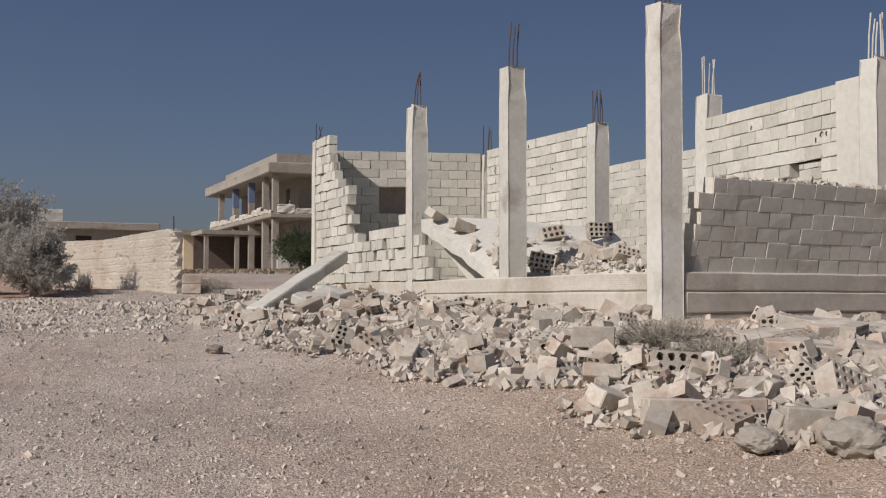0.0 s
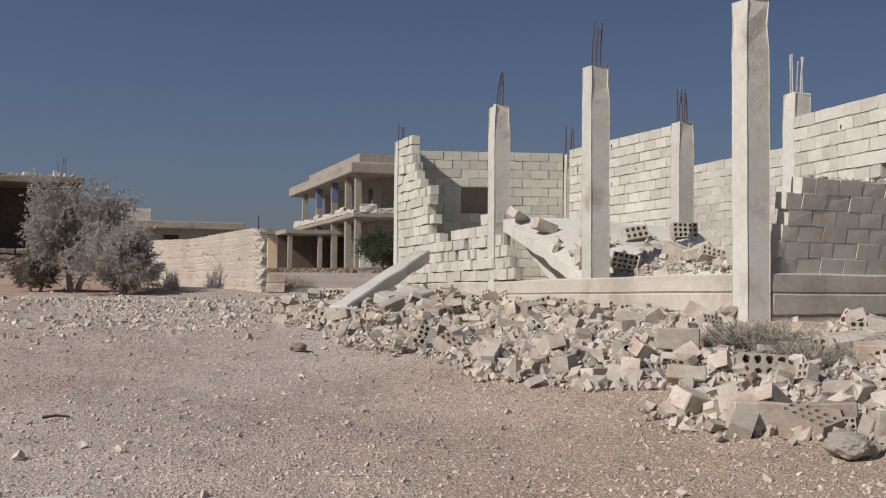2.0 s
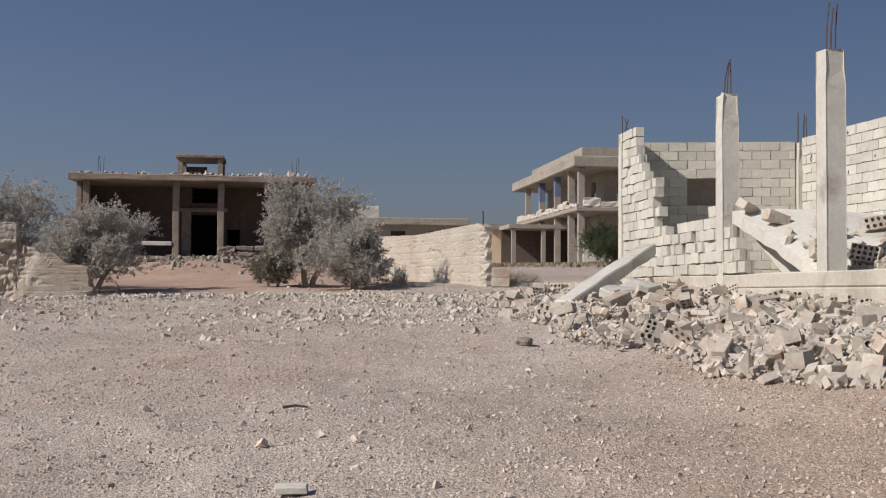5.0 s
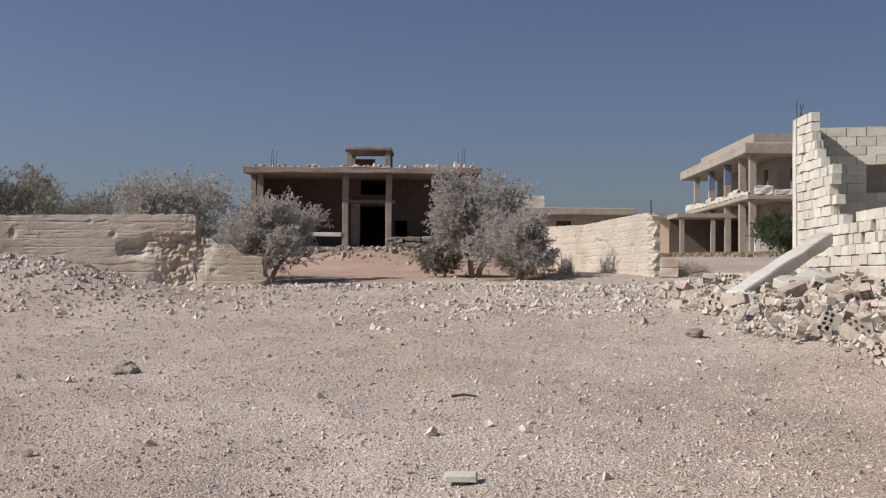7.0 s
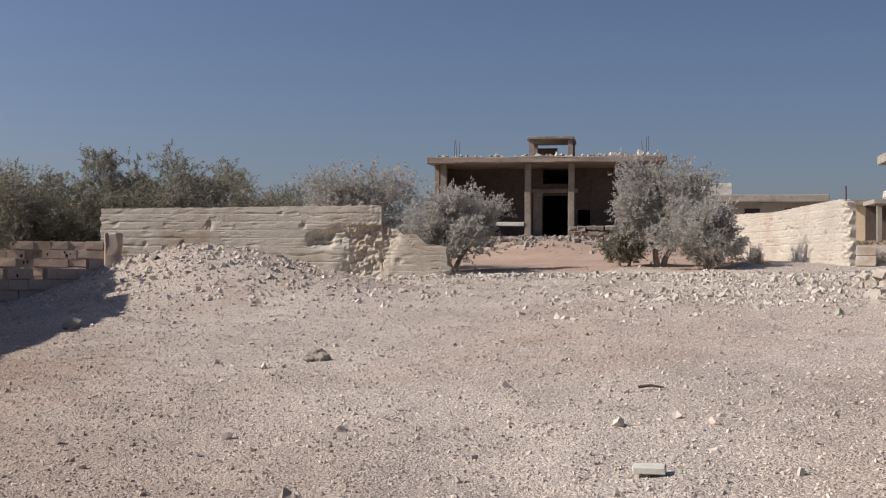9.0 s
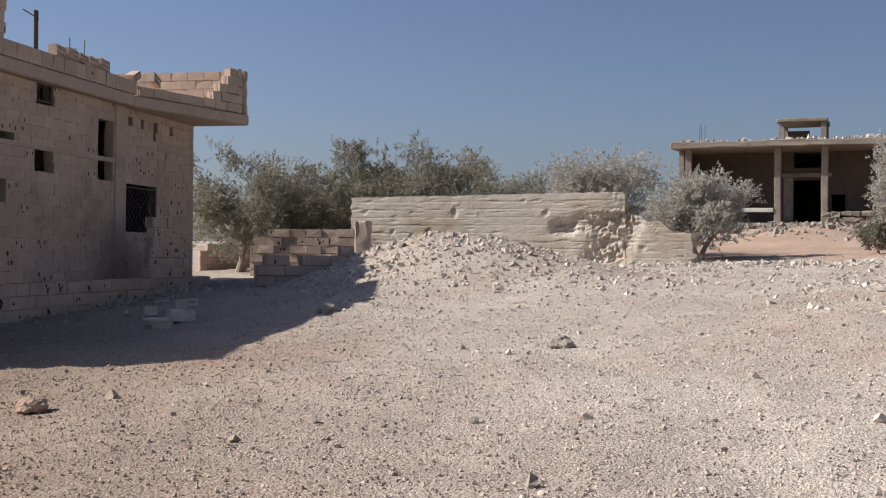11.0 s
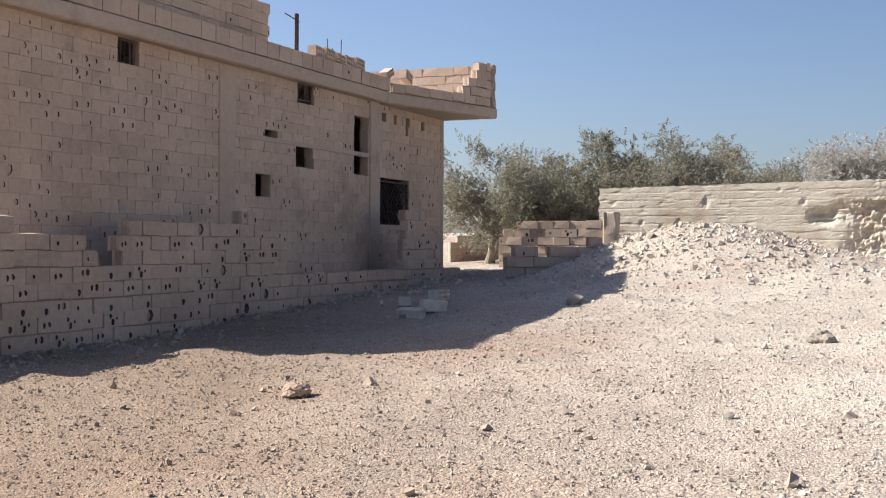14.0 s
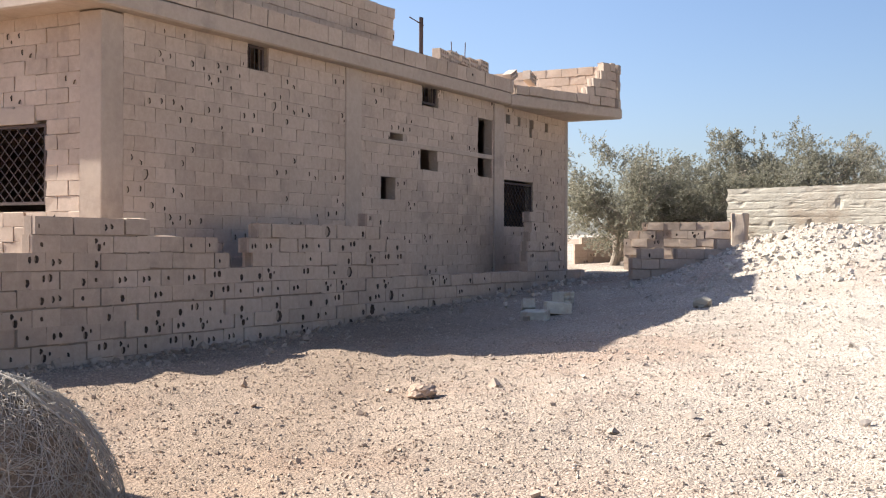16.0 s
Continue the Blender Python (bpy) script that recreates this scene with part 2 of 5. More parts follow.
def rod_into(bm, points, r0, r1, sides=6):
    pts = [Vector(p) for p in points]
    rings = []
    for i, p in enumerate(pts):
        d = (pts[min(i + 1, len(pts) - 1)] - pts[max(i - 1, 0)]).normalized()
        a = d.orthogonal().normalized()
        b = d.cross(a)
        r = r0 + (r1 - r0) * i / max(1, len(pts) - 1)
        rings.append([bm.verts.new(p + (a * math.cos(k * math.tau / sides) + b * math.sin(k * math.tau / sides)) * r) for k in range(sides)])
    for q, w in zip(rings, rings[1:]):
        for k in range(sides):
            bm.faces.new((q[k], q[(k + 1) % sides], w[(k + 1) % sides], w[k]))
    bm.faces.new(rings[0][::-1])
    bm.faces.new(rings[-1])


def smooth(t):
    t = np.clip(t, 0, 1)
    return t * t * (3 - 2 * t)


def lattice(x, y, seed):
    xi, yi = np.floor(x), np.floor(y)
    fx, fy = x - xi, y - yi
    fx, fy = fx * fx * (3 - 2 * fx), fy * fy * (3 - 2 * fy)

    def h(a, b):
        v = np.sin(a * 127.1 + b * 311.7 + seed * 74.7) * 43758.5453
        return v - np.floor(v)
    return (h(xi, yi) * (1 - fx) + h(xi + 1, yi) * fx) * (1 - fy) + (h(xi, yi + 1) * (1 - fx) + h(xi + 1, yi + 1) * fx) * fy


def fbm(x, y, scale, seed=1, octaves=3):
    out = 0
    for k in range(octaves):
        out = out + (lattice(x * scale * 2 ** k, y * scale * 2 ** k, seed + k) - 0.5) * 0.5 ** k
    return out


# the unfinished building's grid: its first column and the step from column to column
C0, CSTEP, CDEEP = Vector((2.55, 13.7, 0)), 4.17, (0.576, -3.95)
C_TURN = math.degrees(math.atan2(3.85, -1.6))
# the shelled house: its near corner; x runs along the long wall, y into the house
H0, H_TURN = Vector((-15.3, 3.5, 0)), 122.3


def bump(x, y, cx, cy, rx, ry, h):
    return h * np.exp(-((x - cx) / rx) ** 2 - ((y - cy) / ry) ** 2)


def ground_z(x, y):
    """Height of the ground without its fine relief."""
    x, y = np.asarray(x, float), np.asarray(y, float)
    yy = np.where(y > 46, 37 + 12 * (1 - np.exp(-(y - 46) / 30)), np.where(y > 26, 23.2 + (y - 26) * 0.69, np.where(y > 16, 16 + (y - 16) * 0.72, np.maximum(y, -6))))
    xx = np.clip(x, -40, 14)
    z = 0.01 * xx + 0.075 * yy
    z = z * np.where(y > 150, np.exp(-(y - 150) / 200), 1)
    level = 0.28 * smooth((-x - 6.5) / 6)
    z = 0.5 * (z + level + np.sqrt((z - level) ** 2 + 0.004))
    # rubble heaped along the facade and the side wall
    a = math.radians(C_TURN)
    u = (x - C0.x) * math.cos(a) + (y - C0.y) * math.sin(a)
    d = -(x - C0.x) * math.sin(a) + (y - C0.y) * math.cos(a)
    z = z + (0.10 + 0.13 * smooth((5.5 - u) / 4)) * smooth((u + 2.5) / 2.5) * smooth((13.5 - u) / 3) * np.exp(-(np.maximum(d, 0) / 2.6) ** 2) * smooth((d + 3) / 2)
    z = z + bump(x, y, 4.6, 12.0, 2.6, 1.5, 0.28) + bump(x, y, 4.2, 10.3, 1.6, 1.2, 0.14)
    z = z + bump(x, y, -1.6, 16.6, 1.5, 1.6, 0.22) + bump(x, y, 2.2, 9.8, 1.2, 1.3, 0.12)
    # heap of earth before the cast wall, low bank along the rubble line
    z = z + bump(x, y, -15.3, 16.9, 2.6, 2.2, 0.75) + bump(x, y, -17.6, 17.6, 2.0, 1.6, 0.45)
    z = z + bump(x, y, -9.5, 22.3, 6.5, 1.3, 0.05)
    z = z + bump(x, y, -20.8, 40.5, 3.2, 3.0, 0.55) + bump(x, y, -17.2, 35.4, 2.4, 2.2, 0.62)
    return z


def ground_full(x, y):
    z = ground_z(x, y)
    near = np.exp(-((x + 6) ** 2 + (y - 12) ** 2) / 1600)
    return z + near * (0.10 * fbm(x, y, 0.35, 3) + 0.05 * fbm(x, y, 1.3, 7) + 0.035 * fbm(x, y, 4.5, 11))


def gz(x, y):
    return float(ground_full(np.array([x]), np.array([y]))[0])


def graded(lo, hi, step, far):
    inner = np.arange(lo, hi + step / 2, step)
    out, s, v = [], step, hi
    while v < far:
        s *= 1.22
        v += s
        out.append(v)
    left, s, v = [], step, lo
    while v > -far:
        s *= 1.22
        v -= s
        left.append(v)
    return np.concatenate([left[::-1], inner, out])


def build_ground():
    xs, ys = graded(-27, 11, 0.13, 1500), graded(1.5, 30, 0.13, 1500)
    X, Y = np.meshgrid(xs, ys)
    Z = ground_full(X, Y)
    nx, ny = len(xs), len(ys)
    verts = np.stack([X.ravel(), Y.ravel(), Z.ravel()], 1)
    i = (np.arange(ny - 1)[:, None] * nx + np.arange(nx - 1)[None]).ravel()
    faces = np.stack([i, i + 1, i + nx + 1, i + nx], 1)
    me = bpy.data.meshes.new("ground")
    me.from_pydata(verts.tolist(), [], faces.tolist())
    me.polygons.foreach_set("use_smooth", np.ones(len(faces), bool))
    # red-brown soil of the yard behind the garden wall
    cx, cy = X[:-1, :-1].ravel(), Y[:-1, :-1].ravel()
    wob = 2.2 * fbm(cx, cy, 0.3, 21)
    soil = (cy + wob > 24.6) & (cy + wob < 60) & (cx > -60) & (cx + wob < -8.5) & (cy + 0.4 * (cx + 20) > 21.5)
    me.polygons.foreach_set("material_index", soil.astype(np.int32))
    tagged(finish("ground", me, [M_GROUND, M_SOIL]), "pale pinkish dusty gravel ground rising from the road", "ground", kind="structure")


build_ground()

CUBE = np.array([(x, y, z) for x in (-1, 1) for y in (-1, 1) for z in (-1, 1)], float)
CUBE_F = np.array([(0, 1, 3), (0, 3, 2), (4, 6, 7), (4, 7, 5), (0, 4, 5), (0, 5, 1), (2, 3, 7), (2, 7, 6), (0, 2, 6), (0, 6, 4), (1, 5, 7), (1, 7, 3)])
g_ = (1 + 5 ** 0.5) / 2
ICO = np.array([(-1, g_, 0), (1, g_, 0), (-1, -g_, 0), (1, -g_, 0), (0, -1, g_), (0, 1, g_), (0, -1, -g_), (0, 1, -g_), (g_, 0, -1), (g_, 0, 1), (-g_, 0, -1), (-g_, 0, 1)]) / 1.9
ICO_F = np.array([(0, 11, 5), (0, 5, 1), (0, 1, 7), (0, 7, 10), (0, 10, 11), (1, 5, 9), (5, 11, 4), (11, 10, 2), (10, 7, 6), (7, 1, 8), (3, 9, 4), (3, 4, 2), (3, 2, 6), (3, 6, 8), (3, 8, 9), (4, 9, 5), (2, 4, 11), (6, 2, 10), (8, 6, 7), (9, 8, 1)])


OCTA = np.array([(1, 0, 0), (0, 1, 0), (-1, 0, 0), (0, -1, 0), (0, 0, 1), (0, 0, -1)]) * 1.05
OCTA_F = np.array([(0, 1, 4), (1, 2, 4), (2, 3, 4), (3, 0, 4), (1, 0, 5), (2, 1, 5), (3, 2, 5), (0, 3, 5)])


def turns(rng, n, flat=None):
    q = rng.normal(size=(n, 4))
    if flat is not None:
        q = np.stack([np.cos(q[:, 0] * 3), q[:, 1] * flat, q[:, 2] * flat, np.sin(q[:, 0] * 3)], 1)
    q /= np.linalg.norm(q, axis=1, keepdims=True)
    w, x, y, z = q.T
    return np.stack([1 - 2 * (y * y + z * z), 2 * (x * y - z * w), 2 * (x * z + y * w), 2 * (x * y + z * w), 1 - 2 * (x * x + z * z), 2 * (y * z - x * w),
                     2 * (x * z - y * w), 2 * (y * z + x * w), 1 - 2 * (x * x + y * y)], 1).reshape(n, 3, 3)


def stones(name, x, y, size, mat, label, category, seed=1, angular=0.5, sink=0.3, lift=0.0, flat=None, z=None, rounded=(ICO, ICO_F)):
    """Loose stones of the given sizes lying on the ground: one mesh."""
    rng = np.random.default_rng(seed)
    n = len(x)
    size = np.minimum(size, np.median(size) * 2.6)
    zz = (ground_full(x, y) if z is None else z) + lift
    R = turns(rng, n, flat)
    shape = rng.uniform(0.55, 1.25, (n, 3))
    shape[:, 2] *= 0.75
    verts, faces, base = [], [], 0
    pick = rng.random(n) < angular
    for sel, V, Fc in ((pick, CUBE, CUBE_F), (~pick, *rounded)):
        k = int(sel.sum())
        if not k:
            continue
        p = V[None] * (1 + rng.normal(0, 0.2, (k, len(V), 1))) + rng.normal(0, 0.14, (k, len(V), 3))
        p = p * shape[sel][:, None] * (size[sel] * 0.5)[:, None, None]
        p = np.einsum("nij,nvj->nvi", R[sel], p)
        p += np.stack([x[sel], y[sel], zz[sel] + size[sel] * (0.5 - sink) * 0.6], 1)[:, None]
        verts.append(p.reshape(-1, 3))
        faces.append((Fc[None] + (np.arange(k) * len(V))[:, None, None] + base).reshape(-1, 3))
        base += k * len(V)
    me = bpy.data.meshes.new(name)
    me.from_pydata(np.concatenate(verts).tolist(), [], np.concatenate(faces).tolist())
    return tagged(finish(name, me, mat), label, category, kind="stuff")


# ---- block walls ----
def block_mesh(name, l, t, h, rng, pits=0, wear=0.006):
    """One concrete block, its long face towards -y, with worn corners and shot pits in that face."""
    bm = bmesh.new()
    box(bm, (-l / 2, -t / 2, -h / 2), (l / 2, t / 2, h / 2))
    if not pits:
        bmesh.ops.bevel(bm, geom=[e for e in bm.edges if e.verts[0].co.y < 0 or e.verts[1].co.y < 0], offset=0.006, segments=1, affect="EDGES")
        for v in bm.verts:
            v.co += Vector((rng.normal(0, wear), rng.normal(0, wear * 0.7), rng.normal(0, wear)))
    else:
        front = [f for f in bm.faces if f.calc_center_median().y < -t / 2 + 1e-4][0]
        bm.faces.remove(front)
        corner = [(-l / 2, -h / 2), (l / 2, -h / 2), (l / 2, h / 2), (-l / 2, h / 2)]
        pts, edges, rings = list(corner), [(0, 1), (1, 2), (2, 3), (3, 0)], []
        centres = []
        for _ in range(pits if pits < 9 else 1):
            for _try in range(20):
                r = rng.uniform(0.018, 0.05) if pits < 9 else 0.075
                c = (rng.uniform(-l / 2 + 0.06, l / 2 - 0.06), rng.uniform(-h / 2 + 0.05, h / 2 - 0.05)) if pits < 9 else (rng.uniform(-l / 2 + 0.1, l / 2 - 0.1), 0.0)
                if all(math.hypot(c[0] - d[0], c[1] - d[1]) > 0.085 for d in centres):
                    break
            else:
                continue
            centres.append(c)
            b, k = len(pts), 7
            tall = rng.uniform(0.9, 1.7)
            for j in range(k):
                a = j * math.tau / k
                rr = r * rng.uniform(0.7, 1.2)
                pts.append((c[0] + rr * math.cos(a), c[1] + min(rr * tall, 0.046 if pits < 9 else 0.085) * math.sin(a)))
            edges += [(b + j, b + (j + 1) % k) for j in range(k)]
            rings.append((c, list(range(b, b + k))))
        from mathutils.geometry import delaunay_2d_cdt
        vs, _, fs, ov, _, _ = delaunay_2d_cdt([Vector(p) for p in pts], edges, [], 0, 1e-6)
        bv = [bm.verts.new((v.x, -t / 2, v.y)) for v in vs]
        for f in fs:
            cx, cz = sum(vs[i].x for i in f) / len(f), sum(vs[i].y for i in f) / len(f)
            if any(inside((cx, cz), [pts[i] for i in ring]) for _, ring in rings):
                continue
            bm.faces.new([bv[i] for i in f])
        where = {o: k for k, lst in enumerate(ov) for o in lst}
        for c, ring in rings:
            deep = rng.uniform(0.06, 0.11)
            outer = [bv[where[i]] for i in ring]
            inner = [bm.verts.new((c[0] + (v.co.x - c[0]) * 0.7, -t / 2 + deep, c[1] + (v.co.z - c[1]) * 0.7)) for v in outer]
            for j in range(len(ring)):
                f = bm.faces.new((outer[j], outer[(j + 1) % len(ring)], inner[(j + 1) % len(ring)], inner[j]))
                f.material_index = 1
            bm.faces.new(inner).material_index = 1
        bmesh.ops.remove_doubles(bm, verts=bm.verts, dist=1e-5)
        bmesh.ops.recalc_face_normals(bm, faces=bm.faces)
    me = bpy.data.meshes.new(name)
    bm.to_mesh(me)
    bm.free()
    return me


def inside(p, poly):
    hit = False
    for (x1, y1), (x2, y2) in zip(poly, poly[1:] + poly[:1]):
        if (y1 > p[1]) != (y2 > p[1]) and p[0] < (x2 - x1) * (p[1] - y1) / (y2 - y1) + x1:
            hit = not hit
    return hit


BLOCKS = {}


def block_kinds(key, l, t, h, mats, seed):
    if key not in BLOCKS:
        rng = np.random.default_rng(seed)
        made = []
        for k, pits in enumerate((0, 0, 0, 1, 2, 3, 1, 2, 9)):
            me = block_mesh("block", l, t, h, rng, pits)
            for m in mats:
                me.materials.append(m)
            made.append(me)
        BLOCKS[key] = made
    return BLOCKS[key]


def block_wall(parent, p0, p1, z0, rows, t, keep, mats, mortar, joined, seed=1, shot=0.0, l=0.4, h=0.2, limit=300, m=None, first=(0, 1e9), holes=(), jitter=0.004, joint=0.008, sag=0.0):
    """Courses of blocks from p0 to p1 in the parent's frame; keep(u, z) says where the wall still stands. The outer face looks right of p0 to p1."""
    rng = np.random.default_rng(seed)
    p0, p1 = Vector((*p0, 0)), Vector((*p1, 0))
    along = (p1 - p0).normalized()
    turn = Matrix.Translation(p0) @ Matrix.Rotation(math.atan2(along.y, along.x), 4, "Z")
    if m:
        turn = turn @ m
    length = (p1 - p0).length
    kinds = block_kinds((mats[0].name, l, t, h), l - joint, t, h - joint, mats, seed)
    core, rest, count = bmesh.new(), bmesh.new(), 0
    for r in range(rows):
        z = z0 + (r + 0.5) * h
        u = -l / 2 if r % 2 else 0.0
        while u < length - 0.02:
            a, b = max(u, 0), min(u + l, length)
            u += l
            for h0, h1, g0, g1 in holes:
                if g0 < z < g1 and a < h1 and b > h0:
                    a, b = (a, h0) if h0 - a > b - h1 else (h1, b)
            near, far = keep(a + 0.04, z), keep(b - 0.04, z)
            if near != far:
                cut = rng.uniform(0.35, 0.75)
                a, b = (a, a + (b - a) * cut) if near else (b - (b - a) * cut, b)
            elif not near:
                continue
            if b - a < 0.06:
                continue
            box(core, (a, -t / 2 + 0.012 + 2.8 * jitter, z - h / 2), (b, t / 2 - 0.012 - 2.8 * jitter, z + h / 2), turn)
            off = Vector((rng.normal(0, jitter * 0.5), rng.normal(0, jitter), rng.normal(0, jitter * 0.4) + sag * noise.noise(Vector((u * 0.45, r * 0.8, seed)))))
            mm = turn @ Matrix.Translation(Vector(((a + b) / 2, 0, z)) + off) @ Matrix.Rotation(rng.normal(0, jitter * 0.8), 4, "Y") @ Matrix.Diagonal((((b - a) - joint) / (l - joint), 1, 1, 1))
            k = int(rng.choice((3, 4, 5, 6, 7, 8), p=(0.25, 0.2, 0.15, 0.2, 0.15, 0.05))) if rng.random() < (shot((a + b) / 2, z) if callable(shot) else shot) else int(rng.integers(0, 3))
            if count < limit and first[0] <= (a + b) / 2 <= first[1]:
                ob = new("block", kinds[k])
                ob.parent = parent
                ob.matrix_basis = mm
                count += 1
            else:
                n = len(rest.verts)
                rest.from_mesh(kinds[k])
                rest.verts.ensure_lookup_table()
                for v in rest.verts[n:]:
                    v.co = mm @ v.co
    if len(core.verts):
        part("mortar", core, mortar, parent)
    else:
        core.free()
    if len(rest.verts):
        tagged(part("blockwork", rest, [joined, *mats[1:]], parent), kind="stuff")
    else:
        rest.free()


def column(parent, x, y, z0, z1, s, mat, seed, turn=0, label=""):
    """A cast column with chipped arrises."""
    bm = bmesh.new()
    n = 14
    rings = []
    rng = np.random.default_rng(seed)
    for i in range(n + 1):
        z = z0 + (z1 - z0) * i / n
        c = 0.008
        ring = []
        for px, py in ((-1, -1), (1, -1), (1, 1), (-1, 1)):
            chip = 0.0 if i < n - 1 else rng.uniform(0, 0.03)
            for q in ((px * (s / 2 - (c + chip)), py * s / 2), (px * s / 2, py * (s / 2 - (c + chip)))) if px == py else ((px * s / 2, py * (s / 2 - (c + chip))), (px * (s / 2 - (c + chip)), py * s / 2)):
                ring.append(bm.verts.new((q[0] + rng.normal(0, 0.0015), q[1] + rng.normal(0, 0.0015), z + (rng.normal(0, 0.02) if i == n else 0))))
        rings.append(ring)
    for a, b in zip(rings, rings[1:]):
        for k in range(8):
            bm.faces.new((a[k], a[(k + 1) % 8], b[(k + 1) % 8], b[k]))
    bm.faces.new(rings[-1])
    bm.faces.new(rings[0][::-1])
    bm.transform(Matrix.Translation((x, y, 0)) @ Matrix.Rotation(radians(turn), 4, "Z"))
    bmesh.ops.recalc_face_normals(bm, faces=bm.faces)
    return part("column", bm, mat, parent, label)


def rebars(parent, x, y, z, n, height, spread, seed, lean=0.03, mat=None):
    rng = np.random.default_rng(seed)
    for k in range(n):
        a = k * math.tau / n + 0.6
        bx, by = x + spread * math.cos(a), y + spread * math.sin(a)
        hh = height * rng.uniform(0.8, 1.05)
        tx, ty = rng.normal(0, lean, 2)
        rod("rebar", [(bx, by, z - 0.1), (bx + tx * 0.3, by + ty * 0.3, z + hh * 0.5), (bx + tx, by + ty, z + hh)], 0.011, mat or M_RUST, parent, sides=5)


# ---- the unfinished building, one storey of columns and block walls ----
unfinished = thing("unfinished_building", pose(C0.x, C0.y, 0, 0, 0, C_TURN), "bombed unfinished building of pale concrete columns and block walls", "building")


def profile(points):
    us, zs = zip(*points)
    return lambda u, z: z < np.interp(u, us, zs)


def build_unfinished():
    b = unfinished
    ex, ey = CDEEP
    # plinth: three board-marked lifts along the facade and the side
    for k, (z0, z1, out) in enumerate(((1.18, 1.45, 0.035), (1.45, 1.70, 0.05), (1.70, 1.93, 0.042))):
        slab("plinth", (0.165, -0.32, z0), (13.95, out + 0.10, z1 - 0.004), M_PLINTH, b, worn=0.02, cuts=9, rough=0.03)
        side = Matrix.Rotation(math.atan2(ey, ex), 4, "Z")
        slab("plinth", (0.165, -out - 0.12, z0), (4.3, 0.2, z1 - 0.004), M_PLINTH, b, worn=0.02, cuts=9, rough=0.012, m=side)
    slab("floor_slab", (0.72, -3.9, 1.62), (12.6, -0.33, 1.78), M_CONC, b, cuts=6, rough=0.03)
    for k in range(4):
        x, y0 = ((0, 0), (4.09, -0.05), (7.85, 0), (13.78, 0.05))[k]
        fx, fy = ((0.66, -3.76), (4.89, -4.08), (8.41, -3.99), (12.98, -3.72))[k]
        column(b, x, y0, 1.1 if k == 0 else 1.75, 5.0 if k < 3 else 5.12, 0.31 if k < 3 else 0.24, M_CONC, 10 + k, label="pale chipped concrete column")
        rebars(b, x, y0, 5.0, 3 if k else 4, (0.45, 0.75, 0.65, 0.55)[k], 0.07, 20 + k, 0.05, M_RUST)
        column(b, fx, fy, 1.5, (4.80, 5.0, 5.02, 4.9)[k], 0.33, M_CONC, 30 + k)
        rebars(b, fx, fy, (4.80, 5.0, 5.02, 4.9)[k], 5, 0.65, 0.1, 40 + k, 0.03, M_CONC if k < 2 else M_RUST)
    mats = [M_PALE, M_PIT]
    ends = lambda u, z: z < 4.96 - 0.02 * u
    block_wall(b, (13.8, -0.12), (13.0, -3.56), 1.93, 16, 0.16, ends, [M_OBLIQUE, M_PIT], M_MORTAR, M_OBLIQUE, 3, holes=[(1.2, 2.15, 3.5, 4.12)])
    stand = profile(((0, 5.15), (0.95, 5.12), (1.1, 5.0), (1.45, 4.5), (1.8, 4.0), (2.45, 3.8), (2.5, 2.95), (3.0, 2.8), (3.7, 2.8), (4.2, 3.0), (6.2, 3.05), (6.4, 2.6), (6.8, 2.1), (7.1, 1.9)))
    block_wall(b, (13.9, 0.04), (6.6, 0.04), 1.93, 16, 0.18, lambda u, z: stand(u, z) and not (3.1 < u < 4.9 and 2.3 < z < 2.75 and (int(u * 5) + int(z * 5)) % 4 == 0), mats, M_MORTAR, M_PALE, 4, jitter=0.016, joint=0.012)
    block_wall(b, (12.82, -3.73), (8.58, -3.98), 1.8, 16, 0.18, lambda u, z: z < 5.0, mats, M_MORTAR, M_PALE_J, 5, shot=0.02)
    block_wall(b, (5.7, -5.85), (3.3, -5.75), 1.8, 12, 0.18, lambda u, z: z < 4.2, mats, M_MORTAR, M_PALE_J, 8)
    block_wall(b, (4.74, -4.0), (0.8, -3.8), 1.8, 14, 0.18, lambda u, z: not (2.15 < u < 2.98 and 2.9 < z < 3.6) and z < 4.6, mats, M_MORTAR, M_PALE_J, 6, shot=0.06)
    slab("lintel", (ex + 0.9, ey - 0.06, 3.6), (ex + 2.5, ey + 0.16, 3.78), M_CONC, b)
    slab("pilaster", (ex + 0.25, ey - 0.05, 1.8), (ex + 0.8, ey + 0.27, 4.62), M_CONC, b, cuts=4, rough=0.01)
    # side wall, pushed outwards by the blast, on its plinth
    tilt = Matrix.Translation((0, 0, 1.93)) @ Matrix.Rotation(radians(8), 4, "X") @ Matrix.Translation((0, 0, -1.93))
    block_wall(b, (0.03, -0.2), (ex - 0.02, ey + 0.16), 1.93, 6, 0.18, lambda u, z: z < 3.12 and u > 0.10 + 0.16 * (z - 1.93), [M_BOUNCE, M_PIT], M_BOUNCE, M_BOUNCE, 7, l=0.37, h=0.185, m=tilt, jitter=0.002, joint=0.004)


build_unfinished()

# roof slab that has come down inside it
fallen = thing("fallen_roof_slab", pose(0.55, 18.7, 1.9), "collapsed pale concrete roof slab lying aslant on rubble", "slab")


